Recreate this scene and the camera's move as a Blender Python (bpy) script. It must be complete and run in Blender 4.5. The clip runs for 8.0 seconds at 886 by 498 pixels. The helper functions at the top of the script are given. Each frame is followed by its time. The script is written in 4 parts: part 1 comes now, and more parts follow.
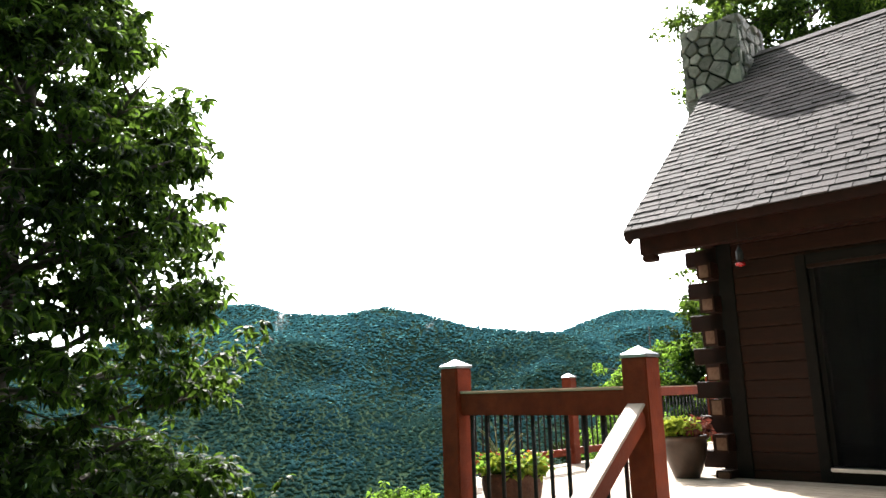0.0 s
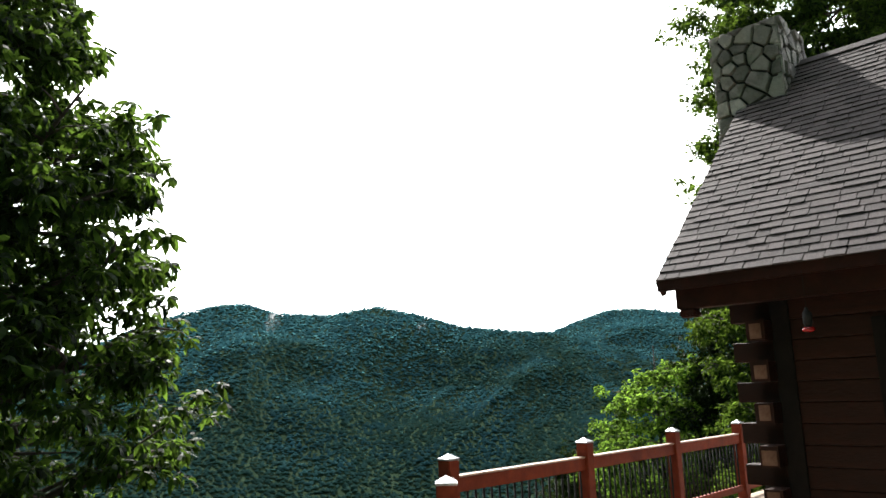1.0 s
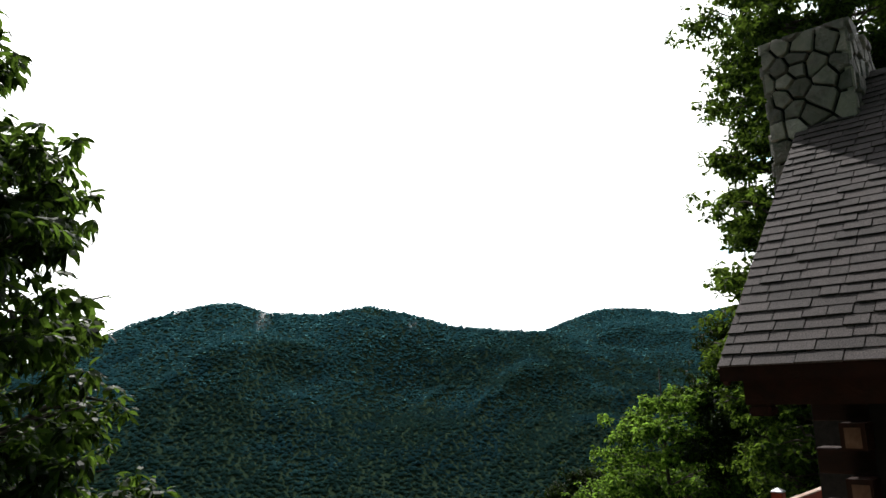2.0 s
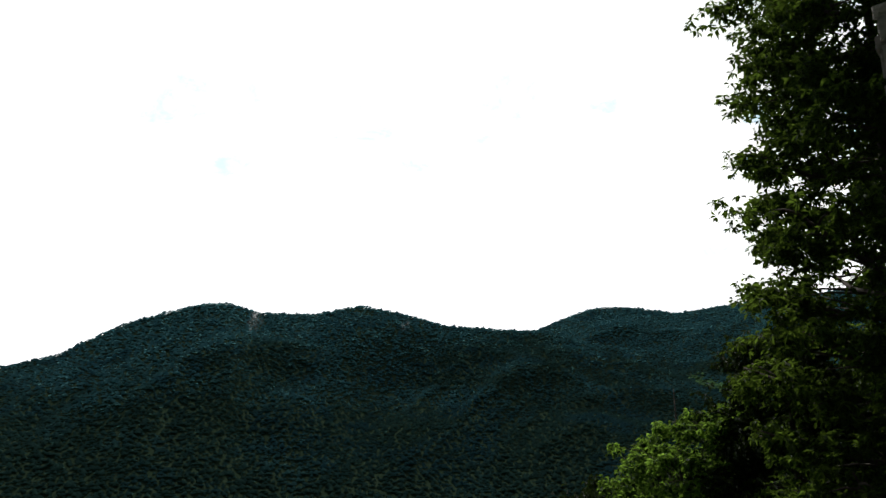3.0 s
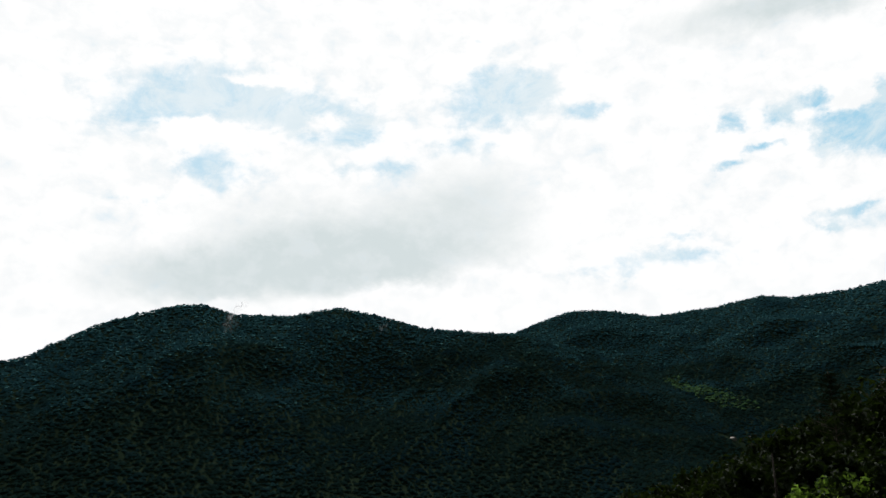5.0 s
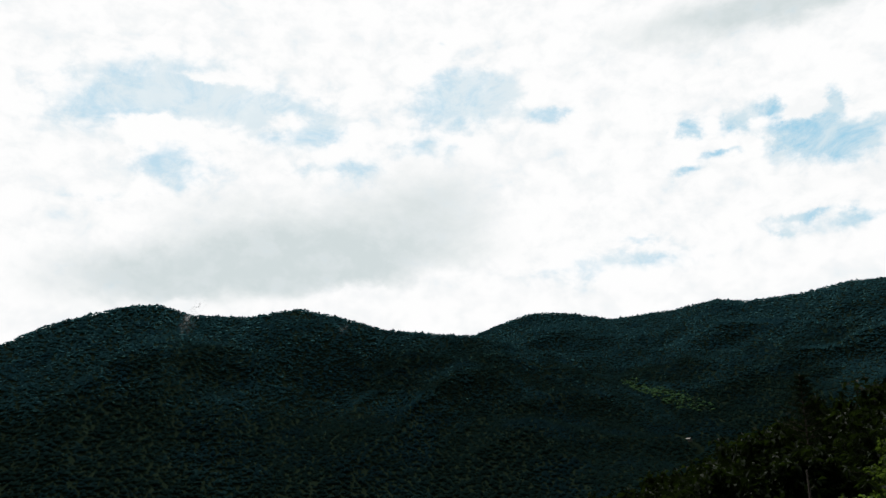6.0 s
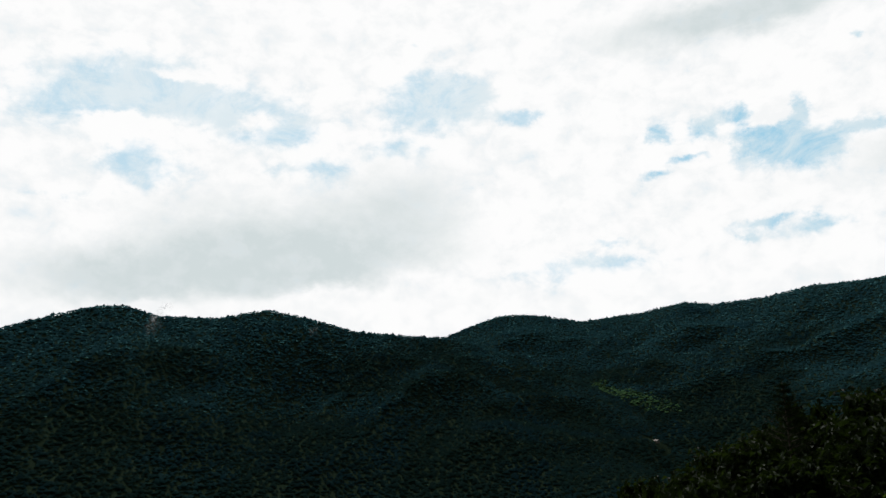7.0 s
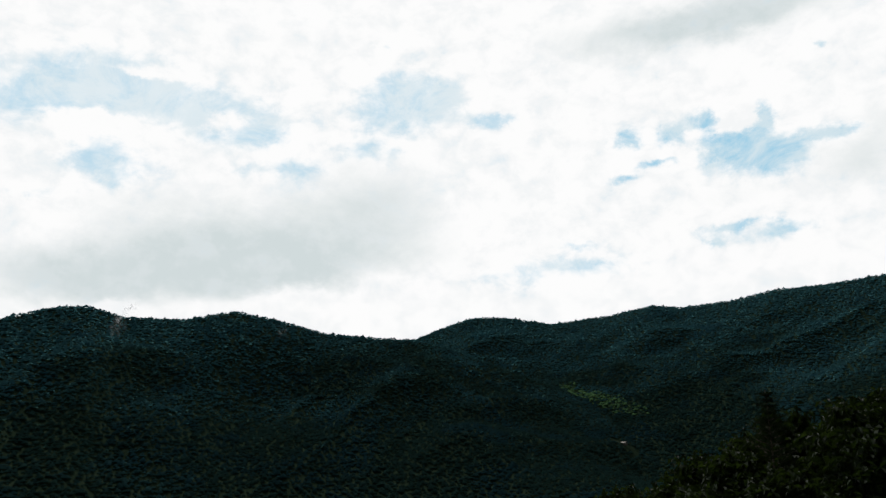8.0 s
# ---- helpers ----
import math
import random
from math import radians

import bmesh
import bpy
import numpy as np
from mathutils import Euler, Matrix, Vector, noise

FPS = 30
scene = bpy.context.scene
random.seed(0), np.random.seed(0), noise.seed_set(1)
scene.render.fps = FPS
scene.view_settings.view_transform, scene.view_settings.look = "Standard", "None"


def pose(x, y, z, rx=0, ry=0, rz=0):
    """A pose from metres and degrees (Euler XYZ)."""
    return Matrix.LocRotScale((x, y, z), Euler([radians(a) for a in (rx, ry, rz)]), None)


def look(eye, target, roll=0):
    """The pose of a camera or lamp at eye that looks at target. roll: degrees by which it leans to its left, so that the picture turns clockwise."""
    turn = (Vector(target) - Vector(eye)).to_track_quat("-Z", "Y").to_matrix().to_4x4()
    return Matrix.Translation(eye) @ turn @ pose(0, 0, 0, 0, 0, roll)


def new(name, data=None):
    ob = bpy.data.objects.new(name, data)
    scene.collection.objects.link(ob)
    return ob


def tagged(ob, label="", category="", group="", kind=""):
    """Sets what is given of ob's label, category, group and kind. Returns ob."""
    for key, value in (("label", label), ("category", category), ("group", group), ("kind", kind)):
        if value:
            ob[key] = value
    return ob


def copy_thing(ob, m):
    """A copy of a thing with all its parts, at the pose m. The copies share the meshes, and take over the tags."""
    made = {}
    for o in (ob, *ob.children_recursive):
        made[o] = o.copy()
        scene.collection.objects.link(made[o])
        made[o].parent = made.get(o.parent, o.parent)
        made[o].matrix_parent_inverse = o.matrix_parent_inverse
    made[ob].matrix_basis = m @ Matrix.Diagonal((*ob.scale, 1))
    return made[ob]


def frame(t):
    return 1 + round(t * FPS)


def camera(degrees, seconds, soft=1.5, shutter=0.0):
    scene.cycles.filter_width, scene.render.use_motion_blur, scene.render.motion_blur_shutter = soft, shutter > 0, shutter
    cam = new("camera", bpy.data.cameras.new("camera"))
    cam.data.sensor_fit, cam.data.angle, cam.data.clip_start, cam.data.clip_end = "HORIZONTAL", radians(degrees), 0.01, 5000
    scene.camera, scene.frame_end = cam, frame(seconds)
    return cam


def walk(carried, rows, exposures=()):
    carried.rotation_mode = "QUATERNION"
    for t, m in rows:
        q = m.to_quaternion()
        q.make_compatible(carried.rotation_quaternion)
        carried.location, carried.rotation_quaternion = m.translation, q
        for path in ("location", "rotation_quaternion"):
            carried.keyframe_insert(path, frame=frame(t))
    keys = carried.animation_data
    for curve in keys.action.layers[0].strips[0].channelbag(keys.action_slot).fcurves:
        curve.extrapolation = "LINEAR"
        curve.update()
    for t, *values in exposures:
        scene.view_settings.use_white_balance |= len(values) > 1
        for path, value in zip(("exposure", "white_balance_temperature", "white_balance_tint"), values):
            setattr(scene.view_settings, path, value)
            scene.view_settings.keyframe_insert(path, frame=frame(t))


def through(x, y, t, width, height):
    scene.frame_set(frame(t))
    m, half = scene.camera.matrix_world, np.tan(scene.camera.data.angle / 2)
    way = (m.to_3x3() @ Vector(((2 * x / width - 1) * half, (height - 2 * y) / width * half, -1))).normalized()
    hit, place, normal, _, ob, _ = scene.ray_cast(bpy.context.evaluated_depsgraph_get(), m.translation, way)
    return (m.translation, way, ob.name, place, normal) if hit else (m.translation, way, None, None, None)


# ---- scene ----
cam = camera(62.6, 8.0)

PATH = [
    (0, (-2.267, -2.361, 0.939), (-0.865, -0.988, 1.327), -1.7),
    (0.5, (-1.808, -1.896, 1.315), (-0.398, -0.531, 1.702), -1.7),
    (1, (-1.335, -1.43, 1.692), (0.083, -0.073, 2.079), -1.8),
    (1.5, (-0.851, -0.957, 2.089), (0.575, 0.392, 2.476), -1.8),
    (1.7, (-0.636, -0.755, 2.246), (0.793, 0.59, 2.632), -1.8),
    (2.8, (0.951, 0.733, 3.191), (2.397, 2.061, 3.571), -2.0),
    (2.9, (1.106, 0.864, 3.22), (2.553, 2.191, 3.601), -2.0),
    (3, (1.28, 1.023, 3.244), (2.728, 2.349, 3.625), -2.0),
    (3.5, (2.286, 2.021, 3.597), (3.74, 3.339, 3.977), -2.0),
    (4, (3.565, 3.225, 3.969), (5.025, 4.537, 4.353), -1.8),
    (4.5, (4.944, 4.563, 4.338), (6.414, 5.865, 4.721), -1.7),
    (4.7, (5.443, 5.088, 4.385), (6.916, 6.385, 4.769), -1.8),
    (5.8, (7.575, 7.278, 4.464), (9.118, 8.489, 4.85), -2.0),
    (6, (7.918, 7.634, 4.485), (9.471, 8.833, 4.872), -2.0),
    (6.5, (8.693, 8.424, 4.732), (10.27, 9.591, 5.12), -2.0),
    (7, (9.37, 9.227, 4.99), (10.97, 10.362, 5.379), -2.0),
    (7.5, (9.994, 9.994, 5.267), (11.617, 11.096, 5.658), -2.0),
    (8, (10.599, 10.754, 5.489), (12.244, 11.822, 5.881), -2.0),
]
walk(cam, [(t, look(eye, target, roll)) for t, eye, target, roll in PATH],
     exposures=[(0.0, 1.7), (0.5, 1.42), (1.0, 0.9), (1.5, 0.38), (2.8, -0.9), (3.5, -1.32), (4.5, -1.6), (6.0, -1.7), (8.0, -1.72)])

# the exposure closes down as the bright sky fills the view

# ---- world and sun ----
SUN_AZ, SUN_EL = 54.0, 46.8          # degrees, from +x towards +y, and above the horizon
SUN_DIR = Vector((math.cos(radians(SUN_EL)) * math.cos(radians(SUN_AZ)),
                  math.cos(radians(SUN_EL)) * math.sin(radians(SUN_AZ)), math.sin(radians(SUN_EL))))
sun_data = bpy.data.lights.new("sun", "SUN")
sun_data.energy, sun_data.angle, sun_data.color = 5.0, radians(0.6), (1.0, 0.97, 0.92)
sun = new("sun", sun_data)
sun.matrix_world = look(SUN_DIR * 60, (0, 0, 0))


class Nodes:
    """Short hand for building node trees."""

    def __init__(self, tree):
        self.tree = tree
        self.tree.nodes.clear()

    def add(self, kind, inputs=None, **settings):
        node = self.tree.nodes.new(kind)
        for key, value in settings.items():
            setattr(node, key, value)
        for key, value in (inputs or {}).items():
            if hasattr(value, "node"):
                self.tree.links.new(value, node.inputs[key])
            else:
                node.inputs[key].default_value = value
        return node

    def math(self, op, a, b=0.0, clamp=False):
        node = self.add("ShaderNodeMath", {0: a, 1: b}, operation=op)
        node.use_clamp = clamp
        return node.outputs[0]

    def vmath(self, op, a, b=(0, 0, 0)):
        return self.add("ShaderNodeVectorMath", {0: a, 1: b}, operation=op).outputs

    def mix(self, fac, a, b):
        node = self.add("ShaderNodeMix", data_type="RGBA")
        for i, value in ((0, fac), (6, a), (7, b)):
            if hasattr(value, "node"):
                self.tree.links.new(value, node.inputs[i])
            else:
                node.inputs[i].default_value = value if i == 0 or len(value) == 4 else (*value, 1)
        return node.outputs[2]

    def ramp(self, fac, stops):
        node = self.add("ShaderNodeValToRGB", {0: fac})
        el = node.color_ramp.elements
        while len(el) < len(stops):
            el.new(0.5)
        for e, (p, c) in zip(el, stops):
            e.position, e.color = p, (*c, 1) if len(c) == 3 else c
        return node.outputs[0]

    def smooth(self, x, lo, hi):
        node = self.add("ShaderNodeMapRange", {0: x, 1: lo, 2: hi, 3: 0.0, 4: 1.0}, interpolation_type="SMOOTHSTEP")
        return node.outputs[0]


# holes of blue (or cloud across them, if negative) and grey bellies (or bright heads) in the cloud cover:
# azimuth, tangent of elevation, half widths, weight
BLUE = [(63.6, 0.391, 4.2, 0.045, 0.95), (58.3, 0.427, 4.1, 0.040, 1.00), (52.7, 0.399, 6.2, 0.035, 1.00), (48.0, 0.364, 3.0, 0.022, 0.80), (58.6, 0.312, 2.6, 0.034, 0.90), (37.0, 0.417, 2.9, 0.046, 0.95),
        (33.5, 0.421, 2.5, 0.037, 0.95), (39.4, 0.344, 2.6, 0.018, 0.70), (44.6, 0.317, 2.1, 0.016, 0.80), (28.4, 0.389, 2.6, 0.010, 0.80), (10.4, 0.311, 2.4, 0.028, 1.30), (7.2, 0.292, 2.6, 0.021, 1.30),
        (7.8, 0.344, 0.7, 0.021, 1.20), (13.5, 0.341, 2.1, 0.016, 1.20), (18.0, 0.343, 0.9, 0.013, 1.00), (15.9, 0.298, 1.8, 0.008, 0.90), (3.6, 0.308, 1.8, 0.010, 1.00), (11.8, 0.359, 1.2, 0.010, 0.90),
        (7.9, 0.193, 2.6, 0.011, 1.00), (11.1, 0.201, 1.8, 0.007, 0.90), (12.4, 0.186, 0.9, 0.006, 0.80), (24.1, 0.160, 5.7, 0.016, 0.75), (22.0, 0.190, 1.4, 0.006, 0.60), (48.3, 0.315, 1.5, 0.009, 0.50),
        (63.1, 0.261, 2.6, 0.007, 0.45), (36.9, 0.510, 0.9, 0.006, 0.60), (3.5, 0.427, 0.6, 0.005, 0.70), (18.6, 0.281, 1.0, 0.007, 0.70), (60.2, 0.362, 3.2, 0.013, -1.10), (55.8, 0.442, 3.0, 0.008, -1.00),
        (50.4, 0.383, 1.6, 0.011, -1.00), (62.9, 0.333, 2.1, 0.007, -0.50), (9.8, 0.345, 1.7, 0.016, -1.30), (13.2, 0.308, 1.1, 0.010, -1.20), (12.8, 0.338, 0.7, 0.013, -0.90), (9.5, 0.196, 0.8, 0.007, -0.80)]
GREY = [(45.7, 0.212, 13.2, 0.063, 1.00), (50.7, 0.164, 9.8, 0.042, 0.90), (61.0, 0.155, 5.3, 0.032, 0.80), (15.3, 0.495, 8.7, 0.038, 0.90), (7.7, 0.493, 5.9, 0.032, 0.80), (3.2, 0.256, 3.5, 0.032, 0.55),
        (0.7, 0.313, 1.7, 0.043, 0.50), (10.8, 0.244, 3.1, 0.020, 0.45), (38.5, 0.285, 7.3, 0.041, 0.35), (57.4, 0.121, 1.2, 0.011, -1.30), (43.0, 0.119, 5.2, 0.020, -1.20), (35.5, 0.142, 3.1, 0.027, -0.90),
        (29.4, 0.263, 3.2, 0.049, -0.50), (63.3, 0.291, 3.8, 0.029, -0.60), (49.4, 0.455, 7.9, 0.051, -0.50)]


def make_world():
    world = bpy.data.worlds.new("sky")
    scene.world = world
    world.use_nodes = True
    n = Nodes(world.node_tree)
    sky = n.add("ShaderNodeTexSky", sky_type="NISHITA", sun_disc=False, sun_elevation=radians(SUN_EL),
                sun_rotation=radians(90 - SUN_AZ), altitude=900.0, air_density=0.6, dust_density=0.6, ozone_density=1.0)
    clear = n.add("ShaderNodeBackground", {"Color": sky.outputs[0], "Strength": 0.05})
    way = n.add("ShaderNodeTexCoord").outputs["Generated"]
    sep = n.add("ShaderNodeSeparateXYZ", {0: way}).outputs
    flat = n.math("SQRT", n.math("ADD", n.math("MULTIPLY", sep[0], sep[0]), n.math("MULTIPLY", sep[1], sep[1])))
    az = n.math("MULTIPLY", n.math("ARCTAN2", sep[1], sep[0]), 180 / math.pi)
    tan = n.math("DIVIDE", sep[2], n.math("MAXIMUM", flat, 0.02))
    # layered cloud noise, stretched along the horizon
    place = n.add("ShaderNodeCombineXYZ", {0: n.math("MULTIPLY", az, 0.12), 1: n.math("MULTIPLY", tan, 8.5), 2: 3.7}).outputs[0]
    big = n.add("ShaderNodeTexNoise", {"Vector": place, "Scale": 0.8, "Detail": 9.0, "Roughness": 0.62, "Distortion": 0.35}).outputs["Fac"]
    fine = n.add("ShaderNodeTexNoise", {"Vector": place, "Scale": 3.4, "Detail": 7.0, "Roughness": 0.6, "Distortion": 0.2}).outputs["Fac"]
    wob = n.add("ShaderNodeTexNoise", {"Vector": place, "Scale": 2.2, "Detail": 6.0, "Roughness": 0.66}).outputs["Color"]
    wobble = n.add("ShaderNodeSeparateXYZ", {0: n.vmath("SUBTRACT", wob, (.5, .5, .5))[0]}).outputs
    azw = n.math("ADD", az, n.math("MULTIPLY", wobble[0], 4.5))
    tanw = n.math("ADD", tan, n.math("MULTIPLY", wobble[1], 0.055))

    def patches(rows):
        total = None
        for a, e, wa, we, weight in rows:
            u = n.math("DIVIDE", n.math("SUBTRACT", azw, a), wa)
            v = n.math("DIVIDE", n.math("SUBTRACT", tanw, e), we)
            d = n.math("ADD", n.math("MULTIPLY", u, u), n.math("MULTIPLY", v, v))
            g = n.math("MULTIPLY", n.math("EXPONENT", n.math("MULTIPLY", d, -0.9)), weight)
            total = g if total is None else n.math("ADD", total, g)
        return total

    hole = n.math("ADD", patches(BLUE), n.math("MULTIPLY", n.math("SUBTRACT", fine, 0.51), 2.1))
    far_round = n.smooth(n.math("ABSOLUTE", n.math("SUBTRACT", az, 34.0)), 48.0, 75.0)
    scattered = n.math("MULTIPLY", n.smooth(big, 0.50, 0.62), far_round)
    hole = n.math("MAXIMUM", n.smooth(hole, 0.10, 1.0), n.math("MULTIPLY", scattered, 0.9))
    hole = n.math("MULTIPLY", hole, n.smooth(tan, 0.06, 0.16))
    # a thin veil lies over the holes further from the gap
    hole = n.math("MULTIPLY", hole, n.math("SUBTRACT", 1.0, n.math("MULTIPLY", n.smooth(az, 18.0, 27.0), 0.32)))
    # seen from below the cover is broken: clear overhead, closed towards the horizon
    overhead = n.smooth(n.math("ADD", tan, n.math("MULTIPLY", n.math("SUBTRACT", big, 0.5), 0.5)), 0.62, 0.95)
    bank = n.smooth(n.vmath("DOT_PRODUCT", way, (0.671, 0.470, 0.574))[1], 0.05, 0.35)
    open_sky = n.math("MAXIMUM", overhead, n.math("SUBTRACT", 1.0, bank))
    hole = n.math("MAXIMUM", hole, n.math("MULTIPLY", open_sky, 0.6))
    belly = n.math("ADD", patches(GREY), n.math("MULTIPLY", n.math("SUBTRACT", big, 0.5), 1.1))
    belly = n.smooth(belly, 0.1, 1.15)
    # cloud is bright towards the view; unseen cover is kept dull to cut fill
    near = n.vmath("DOT_PRODUCT", way, (0.671, 0.470, 0.574))[1]
    bright = n.math("ADD", n.math("MULTIPLY", n.smooth(near, 0.33, 0.66), 3.2), 0.03)
    tone = n.mix(belly, (1.0, 1.0, 1.0), (0.65, 0.72, 0.73))
    tone = n.mix(n.math("MULTIPLY", n.smooth(fine, 0.42, 0.62), 0.35), tone, (0.80, 0.84, 0.86))
    cloud = n.add("ShaderNodeBackground", {"Color": tone, "Strength": bright})
    thin = n.add("ShaderNodeTexNoise", {"Vector": place, "Scale": 1.7, "Detail": 8.0, "Roughness": 0.7, "Distortion": 0.6}).outputs["Fac"]
    # thin blue between the clouds is veiled by haze lit by the sun
    veil = n.add("ShaderNodeBackground", {"Color": n.mix(n.smooth(thin, 0.36, 0.60), (0.38, 0.70, 0.90), (0.74, 0.89, 0.96)), "Strength": n.math("MULTIPLY", bright, 1.12)})
    air = n.add("ShaderNodeMixShader", {0: n.math("SUBTRACT", 0.78, n.math("MULTIPLY", open_sky, 0.78)), 1: clear.outputs[0], 2: veil.outputs[0]})
    allsky = n.add("ShaderNodeMixShader", {0: hole, 1: cloud.outputs[0], 2: air.outputs[0]})
    n.add("ShaderNodeOutputWorld", {0: allsky.outputs[0]})


make_world()


# ---- materials ----
def material(name, dark, light, scale=6.0, rough=0.7, bump=0.3, bump_scale=40.0, metal=0.0, stretch=(1, 1, 1), per_object=0.0,
             per_island=0.0, stain=None, stain_scale=1.2, spec=0.4, bump_distance=0.01):
    """A two-scale noise surface: a grain, and stains or wear that lie over it."""
    m = bpy.data.materials.new(name)
    m.use_nodes = True
    n = Nodes(m.node_tree)
    co = n.vmath("MULTIPLY", n.add("ShaderNodeTexCoord").outputs["Object"], stretch)[0]
    grain = n.add("ShaderNodeTexNoise", {"Vector": co, "Scale": scale, "Detail": 6.0, "Roughness": 0.65}).outputs["Fac"]
    col = n.ramp(grain, [(0.3, dark), (0.7, light)])
    if stain:
        wide = n.add("ShaderNodeTexNoise", {"Vector": co, "Scale": stain_scale, "Detail": 4.0}).outputs["Fac"]
        col = n.mix(n.math("MULTIPLY", n.smooth(wide, 0.48, 0.68), 0.7), col, stain)
    if per_object or per_island:
        rnd = n.add("ShaderNodeObjectInfo").outputs["Random"] if per_object else n.add("ShaderNodeNewGeometry").outputs["Random Per Island"]
        amount = per_object or per_island
        value = n.math("ADD", n.math("MULTIPLY", rnd, 2 * amount), 1 - amount)
        col = n.add("ShaderNodeHueSaturation", {"Color": col, "Value": value, "Saturation": 1.0, "Hue": 0.5}).outputs[0]
    fine = n.add("ShaderNodeTexNoise", {"Vector": co, "Scale": bump_scale, "Detail": 5.0, "Roughness": 0.6}).outputs["Fac"]
    b = n.add("ShaderNodeBump", {"Strength": bump, "Distance": bump_distance, "Height": fine})
    r = n.math("ADD", n.math("MULTIPLY", grain, 0.2), rough - 0.1)
    p = n.add("ShaderNodeBsdfPrincipled", {"Base Color": col, "Roughness": r, "Metallic": metal, "Normal": b.outputs[0],
                                           "Specular IOR Level": spec})
    n.add("ShaderNodeOutputMaterial", {0: p.outputs[0]})
    return m


def leaf_material(name, dark, light, through, share=0.35, gloss=0.65, spread=0.35, spec=0.12):
    m = bpy.data.materials.new(name)
    m.use_nodes = True
    n = Nodes(m.node_tree)
    rnd = n.add("ShaderNodeNewGeometry").outputs["Random Per Island"]
    co = n.add("ShaderNodeTexCoord").outputs["Object"]
    wide = n.add("ShaderNodeTexNoise", {"Vector": co, "Scale": 0.8, "Detail": 4.0}).outputs["Fac"]
    f = n.math("ADD", n.math("MULTIPLY", rnd, 0.6), n.math("MULTIPLY", wide, 0.4))
    col = n.mix(f, dark, light)
    p = n.add("ShaderNodeBsdfPrincipled", {"Base Color": col, "Roughness": gloss, "Specular IOR Level": spec})
    t = n.add("ShaderNodeBsdfTranslucent", {"Color": n.mix(rnd, tuple(c * (1 - spread) for c in through), through)})
    s = n.add("ShaderNodeMixShader", {0: share, 1: p.outputs[0], 2: t.outputs[0]})
    n.add("ShaderNodeOutputMaterial", {0: s.outputs[0]})
    return m


WOOD_RED = material("red_stained_wood", (0.14, 0.022, 0.010), (0.26, 0.047, 0.019), 7, 0.62, 0.35, 55, stretch=(1, 1, 1), stain=(0.10, 0.017, 0.008), per_object=0.12, spec=0.2)
WOOD_DARK = material("dark_red_stained_timber", (0.017, 0.0045, 0.003), (0.033, 0.0085, 0.005), 6, 0.65, 0.4, 45, stain=(0.018, 0.0055, 0.004), spec=0.2)
LOG = material("brown_stained_log", (0.015, 0.0042, 0.0025), (0.028, 0.008, 0.004), 5, 0.6, 0.5, 30, stretch=(4, 0.5, 4), stain=(0.014, 0.0045, 0.003), per_object=0.15, spec=0.2)
LOG_END = material("cut_log_end", (0.085, 0.036, 0.022), (0.19, 0.105, 0.07), 14, 0.7, 0.4, 60, stain=(0.12, 0.06, 0.04))
DECK = material("weathered_deck_board", (0.36, 0.28, 0.21), (0.52, 0.43, 0.34), 5, 0.75, 0.4, 40, stretch=(3, 0.4, 3), stain=(0.24, 0.175, 0.125), per_object=0.1)
PALE_WOOD = material("pale_red_wood", (0.5, 0.36, 0.29), (0.7, 0.55, 0.46), 9, 0.6, 0.35, 60, stain=(0.3, 0.13, 0.08), per_object=0.1)
CAP = material("pale_metal_post_cap", (0.4, 0.41, 0.43), (0.56, 0.57, 0.6), 18, 0.38, 0.15, 60, metal=0.7, stain=(0.4, 0.4, 0.41))
IRON = material("black_iron", (0.012, 0.012, 0.013), (0.03, 0.03, 0.03), 20, 0.65, 0.2, 80, spec=0.15)
SHINGLE = material("brown_grey_asphalt_shingle", (0.010, 0.008, 0.008), (0.105, 0.084, 0.083), 95, 0.85, 0.6, 260, stain=(0.06, 0.049, 0.048), per_object=0.35, bump_distance=0.004)
SHINGLE_REST = material("brown_grey_shingle_field", (0.010, 0.008, 0.008), (0.105, 0.084, 0.083), 95, 0.85, 0.6, 260, stain=(0.06, 0.049, 0.048), per_island=0.35, bump_distance=0.004)
STONE = material("grey_field_stone", (0.20, 0.185, 0.172), (0.52, 0.475, 0.435), 5, 0.8, 1.0, 18, stain=(0.28, 0.25, 0.22), stain_scale=2.5, per_object=0.5, bump_distance=0.045)
MORTAR = material("dark_mortar", (0.014, 0.013, 0.013), (0.035, 0.033, 0.031), 20, 0.95, 0.6, 60)
GLAZE = material("dark_brown_glazed_clay", (0.03, 0.018, 0.013), (0.06, 0.034, 0.024), 8, 0.38, 0.1, 30, stain=(0.035, 0.017, 0.011), spec=0.3)
BASKET = material("woven_brown_basket", (0.045, 0.02, 0.013), (0.1, 0.045, 0.027), 22, 0.8, 0.7, 50)
SOIL = material("potting_soil", (0.02, 0.014, 0.01), (0.05, 0.035, 0.025), 30, 0.95, 0.8, 50)
BARK = material("grey_brown_bark", (0.035, 0.027, 0.021), (0.1, 0.08, 0.065), 9, 0.9, 0.8, 25, stretch=(1, 1, 0.25), bump_distance=0.03)
GROUND = material("forest_floor", (0.014, 0.026, 0.016), (0.03, 0.05, 0.03), 0.6, 0.95, 0.6, 4, stain=(0.035, 0.055, 0.035), stain_scale=0.05, bump_distance=0.1, spec=0.0)
# also colours the strip that stands in for the log corner's shade
FRAME_AND_SHADE = material("door_frame_and_corner_shade", (0.006, 0.005, 0.005), (0.013, 0.010, 0.009), 8, 0.75, 0.2, 40, spec=0.15)
SILL = material("aluminium_sill", (0.5, 0.5, 0.5), (0.65, 0.65, 0.66), 20, 0.35, 0.1, 60, metal=0.8)
